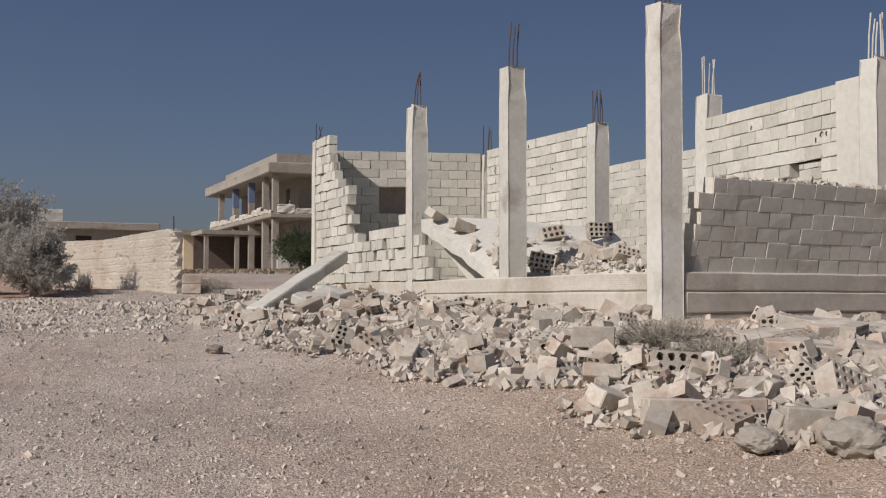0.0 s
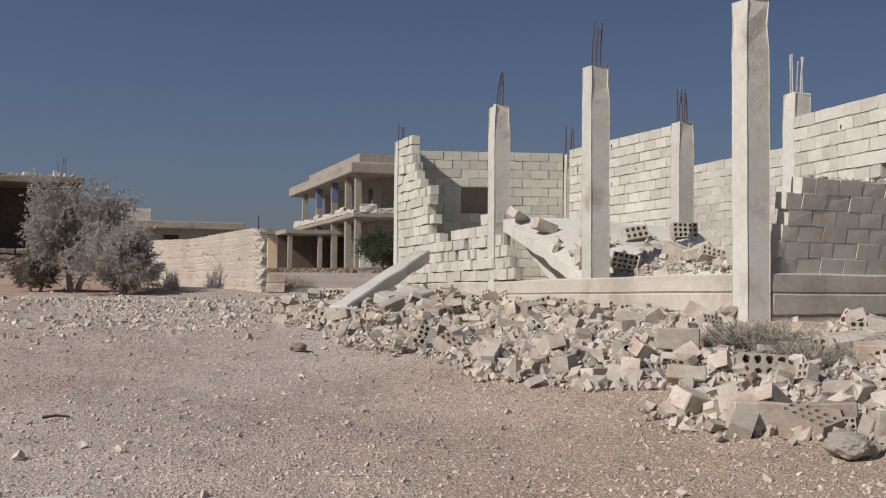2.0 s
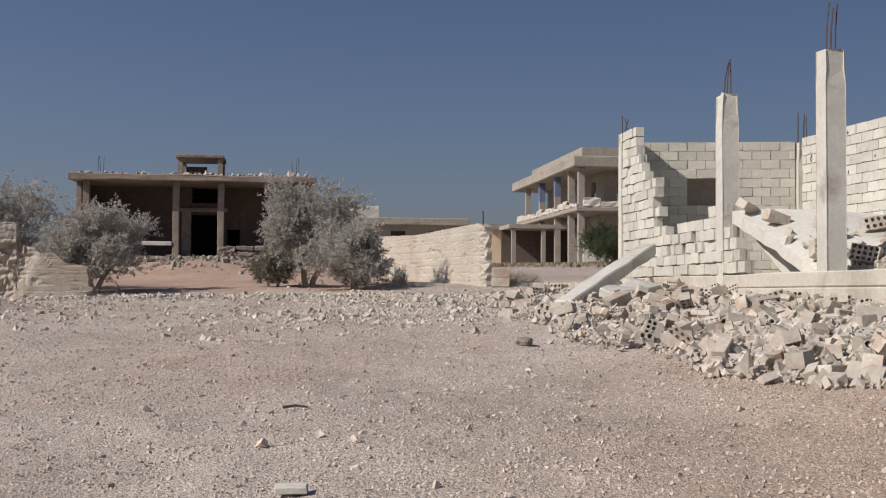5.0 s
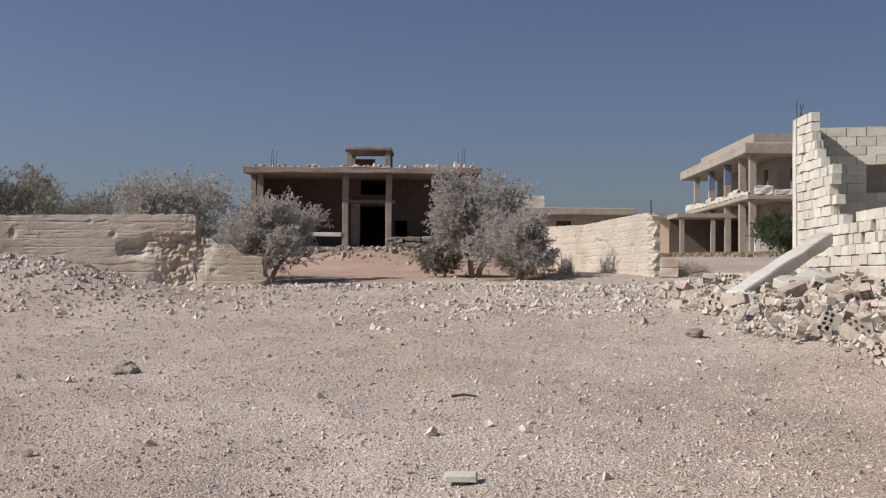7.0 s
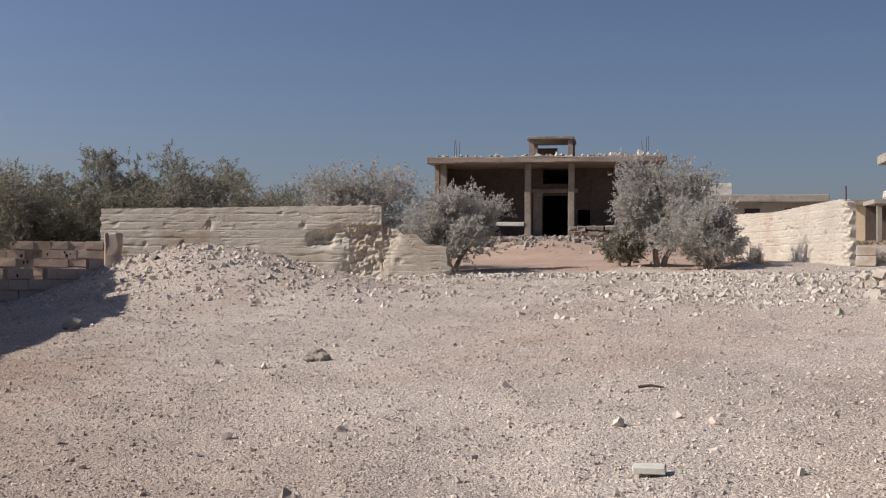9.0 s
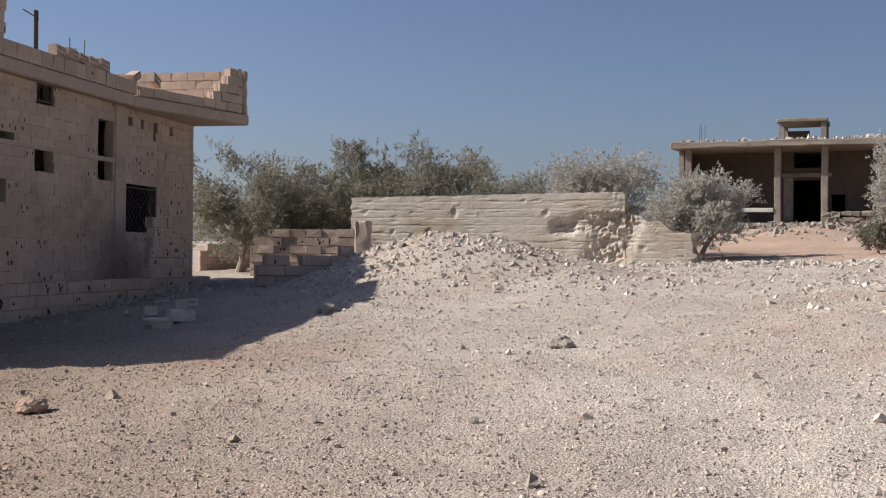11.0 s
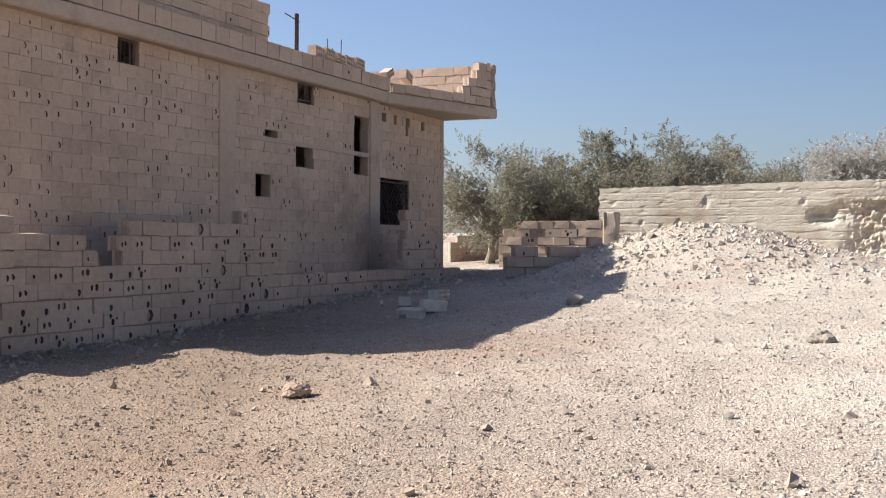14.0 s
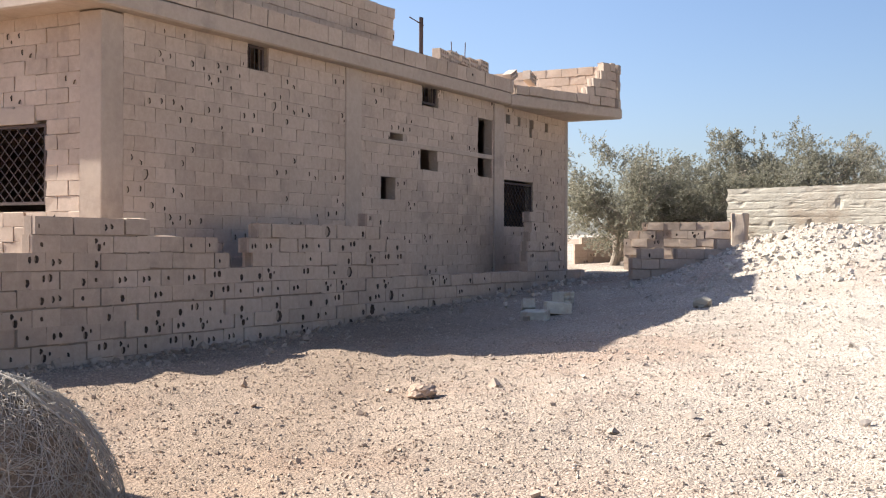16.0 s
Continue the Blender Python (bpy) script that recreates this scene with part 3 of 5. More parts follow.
def build_fallen():
    bm = bmesh.new()
    n = 16
    top = []
    A, B, C, D = Vector((-0.93, 1.93, 1.10)), Vector((0.28, -0.40, 0.02)), Vector((2.35, -2.2, 0.10)), Vector((2.25, 1.75, 1.02))
    for i in range(n + 1):
        row = []
        for j in range(n + 1):
            u, v = i / n, j / n
            p = A.lerp(B, u).lerp(D.lerp(C, u), v)
            p += Vector((0, 0, 0.05 * math.sin(v * 5 + u * 2) + 0.05 * noise.noise(p * 1.6)))
            if j == 0:
                p += Vector((0.05, 0.03, 0)) * noise.noise(Vector((u * 13, 2, 0)))
            row.append(p)
        top.append(row)
    vt = [[bm.verts.new(p) for p in r] for r in top]
    vb = [[bm.verts.new(p - Vector((0, 0, 0.2 + 0.03 * noise.noise(p * 4)))) for p in r] for r in top]
    for i in range(n):
        for j in range(n):
            bm.faces.new((vt[i][j], vt[i + 1][j], vt[i + 1][j + 1], vt[i][j + 1]))
            bm.faces.new((vb[i][j], vb[i][j + 1], vb[i + 1][j + 1], vb[i + 1][j]))
    for k in range(n):
        for a, c, d, e in ((vt[k][0], vb[k][0], vb[k + 1][0], vt[k + 1][0]), (vt[k][n], vt[k + 1][n], vb[k + 1][n], vb[k][n]),
                           (vt[0][k], vt[0][k + 1], vb[0][k + 1], vb[0][k]), (vt[n][k], vb[n][k], vb[n][k + 1], vt[n][k + 1])):
            bm.faces.new((a, c, d, e))
    part("slab", bm, M_CONC, fallen)
    # a second piece behind the first, added to make the void beneath dark
    bm = bmesh.new()
    quad = [A + Vector((0.1, -0.05, -0.12)), D + Vector((-0.1, -0.05, -0.12)), D + Vector((-0.3, -1.0, -1.3)), A + Vector((0.9, -0.6, -1.2))]
    hi = [bm.verts.new(p) for p in quad]
    lo = [bm.verts.new(p + Vector((0.05, 0.2, -0.05))) for p in quad]
    bm.faces.new(hi)
    bm.faces.new(lo[::-1])
    for k in range(4):
        bm.faces.new((hi[k], lo[k], lo[(k + 1) % 4], hi[(k + 1) % 4]))
    bmesh.ops.recalc_face_normals(bm, faces=bm.faces)
    part("folded_piece", bm, M_CONC, fallen)
    base = fallen.matrix_basis.translation
    spot = lambda u, v: base + A.lerp(B, u).lerp(D.lerp(C, u), v) + Vector((0, 0, 0.05 * math.sin(v * 5 + u * 2)))
    rng = np.random.default_rng(8)
    u, v = rng.beta(3.6, 1.0, 300), rng.beta(1.8, 1.0, 300)
    p = np.array([spot(a, b) for a, b in zip(u, v)])
    stones("rubble", p[:, 0], p[:, 1], rng.lognormal(math.log(0.05), 0.5, 300), M_RUBBLE, "broken concrete lying on the fallen roof slab", "rubble", 8, 0.8, 0.1, z=p[:, 2] + 0.03)
    return spot


on_slab = build_fallen()

beam = thing("fallen_beam", look((-2.62, 16.9, 1.42), (-1.75, 20.5, 2.36)) @ pose(0, 0, 0), "fallen pale concrete beam leaning on the rubble", "beam")
slab("beam_body", (-0.14, -0.1, -3.75), (0.14, 0.1, 0.1), M_CONC, beam, worn=0.02, cuts=7, rough=0.025)
prop = thing("fallen_slab", pose(-1.75, 17.2, 1.62, 14, -8, 62), "flat broken concrete roof slab piece on the rubble", "slab")
slab("slab_piece", (-0.5, -0.2, -0.06), (0.5, 0.2, 0.08), M_CONC, prop, worn=0.02, cuts=5, rough=0.04)

crumb_rng = np.random.default_rng(19)
crumb_u = crumb_rng.uniform(0.4, 3.9, 90)
crumb_at = [unfinished.matrix_basis @ Vector((0.03 + 0.146 * u - 0.17, -0.2 - 0.99 * u + crumb_rng.normal(0, 0.03), 0)) for u in crumb_u]
stones("wall_crumbs", np.array([p.x for p in crumb_at]), np.array([p.y for p in crumb_at]), crumb_rng.lognormal(math.log(0.045), 0.4, 90), M_RUBBLE, "small broken pieces on top of the leaning wall", "rubble", 19, 0.7, 0.3, z=np.full(90, 3.035))

behind = thing("block_wall", pose(3.8, 30.2, 0, 0, 0, math.degrees(math.atan2(-6.7, 2.8))), "pale concrete block wall of the building behind", "wall")
block_wall(behind, (0, 0), (7.2, 0), 1.9, 16, 0.2, lambda u, z: z < 5.0, [M_PALE, M_PIT], M_MORTAR, M_PALE_J, 9, limit=150)
rebars(behind, 0.5, 0, 5.0, 4, 0.6, 0.1, 50)


# ---- cast garden walls ----
def cast_wall(name, p0, p1, base, top, t, label, broken=None, seed=0, step=0.055):
    """A board-marked cast wall from p0 to p1 with a ragged crest; broken(u, z) gives how deep it is spalled."""
    p0, p1 = Vector((*p0, 0)), Vector((*p1, 0))
    d = p1 - p0
    ob = thing(name, Matrix.Translation(p0) @ Matrix.Rotation(math.atan2(d.y, d.x), 4, "Z"), label, "wall")
    L, nu, nz = d.length, int(d.length / step), 84
    bm = bmesh.new()
    sheets = []
    for s in (-1, 1):
        sheet = []
        for i in range(nu + 1):
            u, col = L * i / nu, []
            zb, zt = base(u), top(u) + 0.02 * noise.noise(Vector((u * 6, seed, 3)))
            for j in range(nz + 1):
                z = zb + (zt - zb) * j / nz
                k = (z - zb) / 0.19
                groove = 0.010 * math.exp(-((k - round(k)) * 0.19 / 0.016) ** 2) * (0.6 + 0.8 * noise.noise(Vector((u * 0.9, round(k) * 3.1, seed))))
                lip = 0.010 * noise.noise(Vector((u * 0.25, math.floor(k) * 7.7, seed + 5)))
                pit = 0.16 * max(0, noise.noise(Vector((u * 3.1, z * 3.6, seed + 9))) - 0.45) + 0.03 * max(0, noise.noise(Vector((u * 3, z * 16, seed + 4))) - 0.2)
                deep = (broken(u, z) if broken else 0.0) * (1 + 0.8 * noise.noise(Vector((u * 5, z * 5, seed))) + 0.7 * noise.noise(Vector((u * 13, z * 13, seed)))) if s < 0 else 0.0
                y = t / 2 - groove - pit + lip + 0.006 * noise.noise(Vector((u * 5, z * 5, seed))) - deep
                jag = 0.05 * noise.noise(Vector((z * 7, seed, u))) if i in (0, nu) else 0
                col.append(bm.verts.new((u + jag, s * max(y, -t * 0.3), z)))
            sheet.append(col)
        sheets.append(sheet)
    a, c = sheets
    for i in range(nu):
        for j in range(nz):
            bm.faces.new((a[i][j], a[i + 1][j], a[i + 1][j + 1], a[i][j + 1]))
            bm.faces.new((c[i][j], c[i][j + 1], c[i + 1][j + 1], c[i + 1][j]))
        bm.faces.new((a[i][nz], a[i + 1][nz], c[i + 1][nz], c[i][nz]))
    for j in range(nz):
        bm.faces.new((a[0][j], a[0][j + 1], c[0][j + 1], c[0][j]))
        bm.faces.new((a[nu][j], c[nu][j], c[nu][j + 1], a[nu][j + 1]))
    part("cast_wall", bm, M_WALL, ob)
    return ob


def crest(points):
    us, zs = zip(*points)
    return lambda u: float(np.interp(u, us, zs))


def spall(u, z):
    hole = 0.16 * math.exp(-((u - 5.45) / 0.28) ** 4 - ((z - 2.28) / 0.17) ** 4)
    scar = 0.11 * math.exp(-((u - (6.9 - (z - 2.6) * -0.45)) / 0.5) ** 4) * (1 if z < 2.62 else 0.3)
    scar2 = 0.10 * math.exp(-((u - 6.15) / 0.5) ** 2 - ((z - 2.4) / 0.22) ** 2)
    return hole + scar + scar2


cast_wall("garden_wall", (-22.01, 20.13), (-14.24, 23.39), lambda u: 1.0, crest(((0, 3.03), (6.88, 3.09), (6.93, 2.62), (7.25, 2.52), (7.45, 2.40), (7.7, 2.42), (7.95, 2.2), (8.43, 2.12))), 0.25,
          "weathered board-marked concrete garden wall, shell-holed and broken down", spall, 1)
cast_wall("garden_wall", (-12.2, 35.3), (-6.06, 27.1), lambda u: 1.5, crest(((0, 3.35), (3, 3.2), (6, 3.12), (8, 3.18), (9.9, 3.22), (10.25, 3.14))), 0.25,
          "pale board-marked concrete garden wall with a broken end", lambda u, z: 0.12 * math.exp(-((u - 10.25) / 0.22) ** 2), 2)


# ---- the shelled house ----
house = thing("shelled_house", pose(H0.x, H0.y, 0, 0, 0, H_TURN), "one-storey sand-coloured block house riddled with bullet holes", "house")
OPEN = ((2.95, 3.45, 4.2, 4.62), (8.15, 8.75, 4.3, 4.75), (10.45, 11.1, 3.55, 4.2), (8.1, 8.75, 2.95, 3.4), (10.45, 11.1, 2.95, 3.42), (6.7, 7.2, 2.55, 2.85), (7.0, 7.45, 3.5, 3.7), (11.63, 13.16, 2.0, 3.05), (11.75, 11.9, 4.2, 4.45), (12.35, 12.5, 4.2, 4.45), (12.95, 13.1, 4.0, 4.45), (13.8, 13.95, 4.2, 4.45))


def build_house():
    b = house
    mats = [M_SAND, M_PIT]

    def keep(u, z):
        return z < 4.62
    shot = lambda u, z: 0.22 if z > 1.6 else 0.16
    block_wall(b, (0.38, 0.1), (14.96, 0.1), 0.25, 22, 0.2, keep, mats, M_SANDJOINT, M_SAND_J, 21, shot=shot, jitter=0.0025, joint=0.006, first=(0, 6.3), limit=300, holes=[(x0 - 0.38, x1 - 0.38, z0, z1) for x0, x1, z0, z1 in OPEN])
    slab("corner_column", (-0.02, -0.02, 0.1), (0.375, 0.375, 4.6), M_SANDCONC, b, cuts=6, rough=0.006)
    slab("pilaster", (5.55, -0.025, 0.3), (6.05, 0.1, 4.62), M_SANDCONC, b, cuts=6, rough=0.006)
    slab("pilaster", (11.14, -0.04, 0.4), (11.6, 0.1, 4.62), M_SANDCONC, b, cuts=6, rough=0.006)
    slab("band", (6.06, -0.018, 3.43), (11.13, 0.06, 3.52), M_SANDCONC, b, worn=0.008, cuts=5, rough=0.006)
    # facade towards the road
    fac = lambda u, z: z < 4.62
    block_wall(b, (0.12, 6.2), (0.12, 0.39), 0.25, 22, 0.2, fac, mats, M_SANDJOINT, M_SAND_J, 22, shot=0.08, limit=290, holes=[(3.05, 5.18, 2.12, 3.2)])
    slab("lintel", (-0.005, 1.2, 3.21), (0.24, 3.6, 3.42), M_SANDCONC, b)
    # remaining shell
    slab("end_wall", (14.97, 0.0, 0.2), (15.15, 8.0, 4.6), M_SANDCONC, b)
    slab("rear_wall", (0.3, 7.8, 0.2), (14.96, 8.0, 4.6), M_SANDCONC, b)
    slab("front_return", (0.02, 6.21, 0.2), (0.22, 8.0, 4.6), M_SANDCONC, b)
    for x in (4.4, 9.4):
        slab("partition", (x, 0.21, 0.2), (x + 0.15, 7.79, 4.6), M_SANDCONC, b)
    slab("floor_slab", (0.3, 0.3, 0.3), (14.9, 7.7, 0.5), M_OLDC, b)
    # roof slab with ledge, deep eaves past the second pilaster and over the facade
    slab("roof_slab", (-0.5, -0.22, 4.62), (11.55, 8.4, 4.86), M_SANDCONC, b, worn=0.03, cuts=11, rough=0.012)
    bm = bmesh.new()
    plan = ((11.56, -0.22), (15.2, -1.36), (15.2, 8.4), (11.56, 8.4))
    lo, hi = [bm.verts.new((x, y, 4.6)) for x, y in plan], [bm.verts.new((x, y, 4.85)) for x, y in plan]
    bm.faces.new(lo[::-1])
    bm.faces.new(hi)
    for k in range(4):
        bm.faces.new((lo[k], lo[(k + 1) % 4], hi[(k + 1) % 4], hi[k]))
    bmesh.ops.bevel(bm, geom=bm.edges[:], offset=0.03, segments=1, affect="EDGES")
    part("eaves_slab", bm, M_SANDCONC, b)
    # parapets
    block_wall(b, (-0.45, -0.12), (11.7, -0.12), 4.87, 1, 0.18, lambda u, z: True, mats, M_SANDMORTAR, M_SAND_J, 23, shot=0.06, limit=120, h=0.28)
    block_wall(b, (-0.45, 0.6), (8.0, 0.6), 4.87, 6, 0.18, lambda u, z: z < (5.7 if u < 4.4 else 5.9 if u < 6.2 else 6.07), mats, M_SANDMORTAR, M_SAND_J, 26, shot=0.06, limit=150)
    block_wall(b, (11.75, -0.18), (14.95, -1.2), 4.86, 5, 0.18, profile(((0, 5.08), (1.9, 5.06), (2.4, 5.1), (2.75, 5.35), (2.95, 5.9))), mats, M_SANDMORTAR, M_SAND_J, 24, jitter=0.015)
    block_wall(b, (15.08, 2.5), (15.08, -1.32), 4.85, 5, 0.18, lambda u, z: z < 5.9, mats, M_SANDMORTAR, M_SAND_J, 25)
    # window grilles: slanting bars in a rusty frame
    for nm, o, (w, h), turn in (("window", (11.63, 0.05, 2.0), (1.53, 1.0), 0), ("window", (0.06, 1.02, 2.14), (2.1, 1.06), 90), ("window", (8.2, 0.06, 4.3), (0.55, 0.42), 0), ("window", (2.97, 0.06, 4.22), (0.42, 0.4), 0)):
        m = pose(*o, 0, 0, turn)
        bm = bmesh.new()
        for lo, hi in (((0, -0.02, 0), (w, 0.02, 0.04)), ((0, -0.02, h - 0.04), (w, 0.02, h)), ((0, -0.02, 0.041), (0.04, 0.02, h - 0.041)), ((w - 0.04, -0.02, 0.041), (w, 0.02, h - 0.041))):
            box(bm, lo, hi)
        bm.transform(m)
        frame_ob = part("window_frame", bm, M_RUST, b, "rusty steel window frame")
        if w > 0.8:
            for k in range(int((w + h) / 0.17)):
                c = k * 0.17
                x0, z0 = (c, 0) if c < w else (w, c - w)
                x1, z1 = (c - h, h) if c > h else (0, c)
                rod("grille_bar", [m @ Vector((x0, 0, z0 + 0.02)), m @ Vector((x1, 0, z1))], 0.008, M_RUST, frame_ob, sides=4)
                rod("grille_bar", [m @ Vector((w - x0, 0.012, z0 + 0.02)), m @ Vector((w - x1, 0.012, z1))], 0.008, M_RUST, frame_ob, sides=4)
        else:
            for k in range(3):
                rod("grille_bar", [m @ Vector((w * (k + 1) / 4, 0, 0)), m @ Vector((w * (k + 1) / 4, 0, h))], 0.008, M_RUST, frame_ob, sides=4)
    rebars(b, 10.7, 0.6, 4.87, 3, 0.95, 0.14, 60, 0.02)


build_house()
mast = thing("aerial_mast", pose(H0.x, H0.y, 0, 0, 0, H_TURN) @ Matrix.Translation((8.95, 0.5, 4.86)), "dark steel aerial mast on the roof", "mast")
for k in range(2):
    rod("mast_pole", [(0.05 * k, 0, 0), (0.05 * k, 0, 1.22)], 0.03, M_RUST, mast)
rod("cross_arm", [(-0.42, 0, 1.15), (0.12, 0, 1.08)], 0.012, M_RUST, mast)
for k in range(5):
    rod("bracket", [(-0.01, 0, 0.25 + 0.2 * k), (0.09, 0.02, 0.25 + 0.2 * k)], 0.018, M_RUST, mast)

# low block wall before the house, shot to pieces
low_wall = thing("yard_wall", pose(H0.x, H0.y, 0, 0, 0, H_TURN), "low sand-coloured block wall, riddled with bullet holes and broken", "wall")
LOW = profile(((-6, 1.66), (-2.07, 1.66), (-1.95, 1.91), (-1.34, 1.92), (0.2, 1.86), (0.35, 1.7), (0.87, 1.69), (1.14, 1.6), (1.26, 1.32), (1.66, 1.32), (1.72, 1.62), (1.96, 1.88), (4.32, 1.97), (4.4, 2.19), (4.97, 2.18),
               (5.14, 1.81), (5.67, 1.72), (5.94, 1.3), (10.2, 1.16), (10.5, 1.2), (10.6, 2.0), (11.0, 2.48), (11.5, 2.35), (11.95, 1.83), (12.26, 1.28), (14.4, 0.9)))
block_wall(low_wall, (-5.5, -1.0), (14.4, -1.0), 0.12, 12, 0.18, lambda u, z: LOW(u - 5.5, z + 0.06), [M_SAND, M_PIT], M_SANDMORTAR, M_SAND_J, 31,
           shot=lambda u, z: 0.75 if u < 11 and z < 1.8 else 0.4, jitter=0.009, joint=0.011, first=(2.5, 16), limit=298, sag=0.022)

# broken block wall at the far end of the yard
stub = thing("broken_wall", pose(-18.67, 14.52, 0, 0, 0, 80.3), "broken low wall of pale concrete blocks with a crumbled pier", "wall")
block_wall(stub, (0, 0), (2.6, 0), 0.98, 7, 0.18, profile(((0, 1.4), (0.3, 1.55), (0.7, 1.4), (1.1, 1.62), (1.7, 1.55), (2.2, 1.7), (2.6, 1.5))), [M_SAND, M_PIT], M_SANDMORTAR, M_SAND_J, 41, shot=0.2, jitter=0.015)
sunny = thing("yard_end_wall", pose(-23.5, 18.1, 0, 0, 0, 34.9), "sunlit broken wall of sand-coloured blocks with a crumbled pier", "wall")
block_wall(sunny, (0, 0), (2.62, 0), 0.62, 8, 0.18, profile(((0, 1.8), (0.35, 2.0), (0.5, 2.14), (1.2, 2.14), (1.3, 2.2), (2.62, 2.2))), [M_SAND, M_PIT], M_SANDMORTAR, M_SAND_J, 42, shot=0.3, jitter=0.015)
slab("pier", (2.64, -0.2, 0.9), (2.98, 0.2, 2.42), M_SANDCONC, sunny, worn=0.03, cuts=5, rough=0.05)

# kerb of blocks between the garden wall and the unfinished building
kerb = thing("block_kerb", pose(-5.9, 26.3, 0, 0, 0, -3), "low kerb of pale concrete blocks behind the rubble", "kerb")
block_wall(kerb, (0, 0), (3.4, 0), 1.42, 2, 0.2, lambda u, z: u > 0.5 or z < 1.7, [M_PALE, M_PIT], M_MORTAR, M_PALE_J, 61, jitter=0.012)

post = thing("steel_post", pose(-6.2, 27.25, 3.15), "thin rusty steel post on the end of the garden wall", "post")
rod("post_body", [(0, 0, -0.1), (0.01, 0, 0.18), (0.0, 0.01, 0.36)], 0.018, M_RUST, post)

back_wall = thing("orchard_wall", pose(-28.6, 20.15, 0, 0, 0, 76.0), "low sand-coloured block wall behind the olive tree", "wall")
block_wall(back_wall, (0, 0), (2.24, 0), 0.9, 5, 0.18, lambda u, z: z < 1.72 + 0.15 * math.sin(u * 3), [M_SAND, M_PIT], M_SANDMORTAR, M_SAND_J, 62, shot=0.1, jitter=0.01)


# ---- ruined house among the olive trees ----
ruin = thing("ruined_house", pose(-26.08, 41.14, 0, 0, 0, 22.8), "burnt-out grey-brown concrete house with an open veranda", "house")


def build_ruin():
    b = ruin
    slab("roof_slab", (0, 0, 5.98), (9.7, 9.5, 6.24), M_BURNT, b, worn=0.03, cuts=9, rough=0.05)
    for x in (4.0, 5.78):
        slab("post", (x, 0.55, 2.4), (x + 0.26, 0.82, 5.97), M_BURNT, b, cuts=4, rough=0.015)
    slab("post", (9.2, 0.55, 2.4), (9.45, 0.8, 5.97), M_BURNT, b)
    slab("post", (0.5, 0.55, 2.4), (0.75, 0.8, 5.97), M_BURNT, b)
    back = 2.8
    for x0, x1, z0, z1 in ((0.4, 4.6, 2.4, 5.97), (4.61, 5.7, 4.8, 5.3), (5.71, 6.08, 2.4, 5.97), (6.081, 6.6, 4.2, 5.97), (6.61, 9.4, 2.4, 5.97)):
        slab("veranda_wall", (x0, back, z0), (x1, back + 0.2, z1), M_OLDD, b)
    slab("side_wall", (0.2, 0.9, 2.4), (0.39, 9.3, 5.97), M_BURNT, b)
    slab("side_wall", (9.41, 2.8, 2.4), (9.6, 9.3, 5.97), M_BURNT, b)
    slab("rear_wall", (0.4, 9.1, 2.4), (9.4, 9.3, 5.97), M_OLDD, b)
    slab("door_jamb", (4.2, back - 0.12, 2.6), (4.58, back - 0.01, 4.9), M_BURNT, b)
    slab("inner_lintel", (4.1, back - 0.13, 4.92), (6.1, back - 0.01, 5.08), M_BURNT, b)
    slab("veranda_floor", (0.4, 0.5, 2.5), (9.4, 2.79, 3.0), M_BURNT, b, cuts=4, rough=0.03)
    slab("parapet_rail", (2.4, 0.5, 3.42), (3.99, 0.7, 3.58), M_CONC, b, cuts=3, rough=0.03)
    # stair housing on the roof
    for x, y in ((4.15, 0.9), (5.75, 0.9), (4.15, 2.9), (5.75, 2.9)):
        slab("roof_post", (x, y, 6.25), (x + 0.2, y + 0.2, 7.0), M_BURNT, b)
    slab("stair_roof", (4.05, 0.8, 7.01), (6.0, 3.3, 7.14), M_BURNT, b, worn=0.02, cuts=4, rough=0.03)
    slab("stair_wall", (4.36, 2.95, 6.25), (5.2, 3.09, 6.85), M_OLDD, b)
    rebars(b, 1.2, 0.4, 6.24, 3, 0.75, 0.12, 71)
    rebars(b, 8.9, 0.4, 6.24, 3, 0.8, 0.14, 72)
    # dry-stone terrace before the veranda
    rng = np.random.default_rng(5)
    kinds = []
    for k in range(5):
        bm = bmesh.new()
        box(bm, (-0.19, -0.15, -0.1), (0.19, 0.15, 0.1))
        for v in bm.verts:
            v.co += Vector(rng.normal(0, 0.03, 3))
        bmesh.ops.bevel(bm, geom=bm.edges[:], offset=0.025, segments=1, affect="EDGES")
        me = bpy.data.meshes.new("terrace_stone")
        bm.to_mesh(me)
        bm.free()
        me.materials.append(M_BURNT)
        kinds.append(me)
    for r in range(5):
        for k in range(11):
            ob = new("terrace_stone", kinds[int(rng.integers(5))])
            ob.parent = b
            ob.matrix_basis = pose(6.0 + 0.36 * k + (0.18 if r % 2 else 0) + rng.normal(0, 0.03), 0.3 + rng.normal(0, 0.03), 2.55 + 0.19 * r + rng.normal(0, 0.015), *rng.normal(0, 6, 3))


build_ruin()

roof_rng = np.random.default_rng(91)
roof_at = [ruin.matrix_basis @ Vector((a, b, 0)) for a, b in zip(roof_rng.uniform(0.1, 9.5, 160), roof_rng.beta(1, 3, 160) * 3 + 0.15)]
stones("roof_debris", np.array([p.x for p in roof_at]), np.array([p.y for p in roof_at]), roof_rng.lognormal(math.log(0.11), 0.4, 160), M_RUBBLE, "broken concrete lying on the roof of the ruined house", "rubble", 91, 0.7, 0.2, z=np.full(160, 6.26))

# ---- two-storey house with balconies ----
villa = thing("two_storey_house", pose(-9.98, 67.31, 0, 0, 0, 22.7), "grey two-storey concrete house with deep balconies, walls damaged", "house")


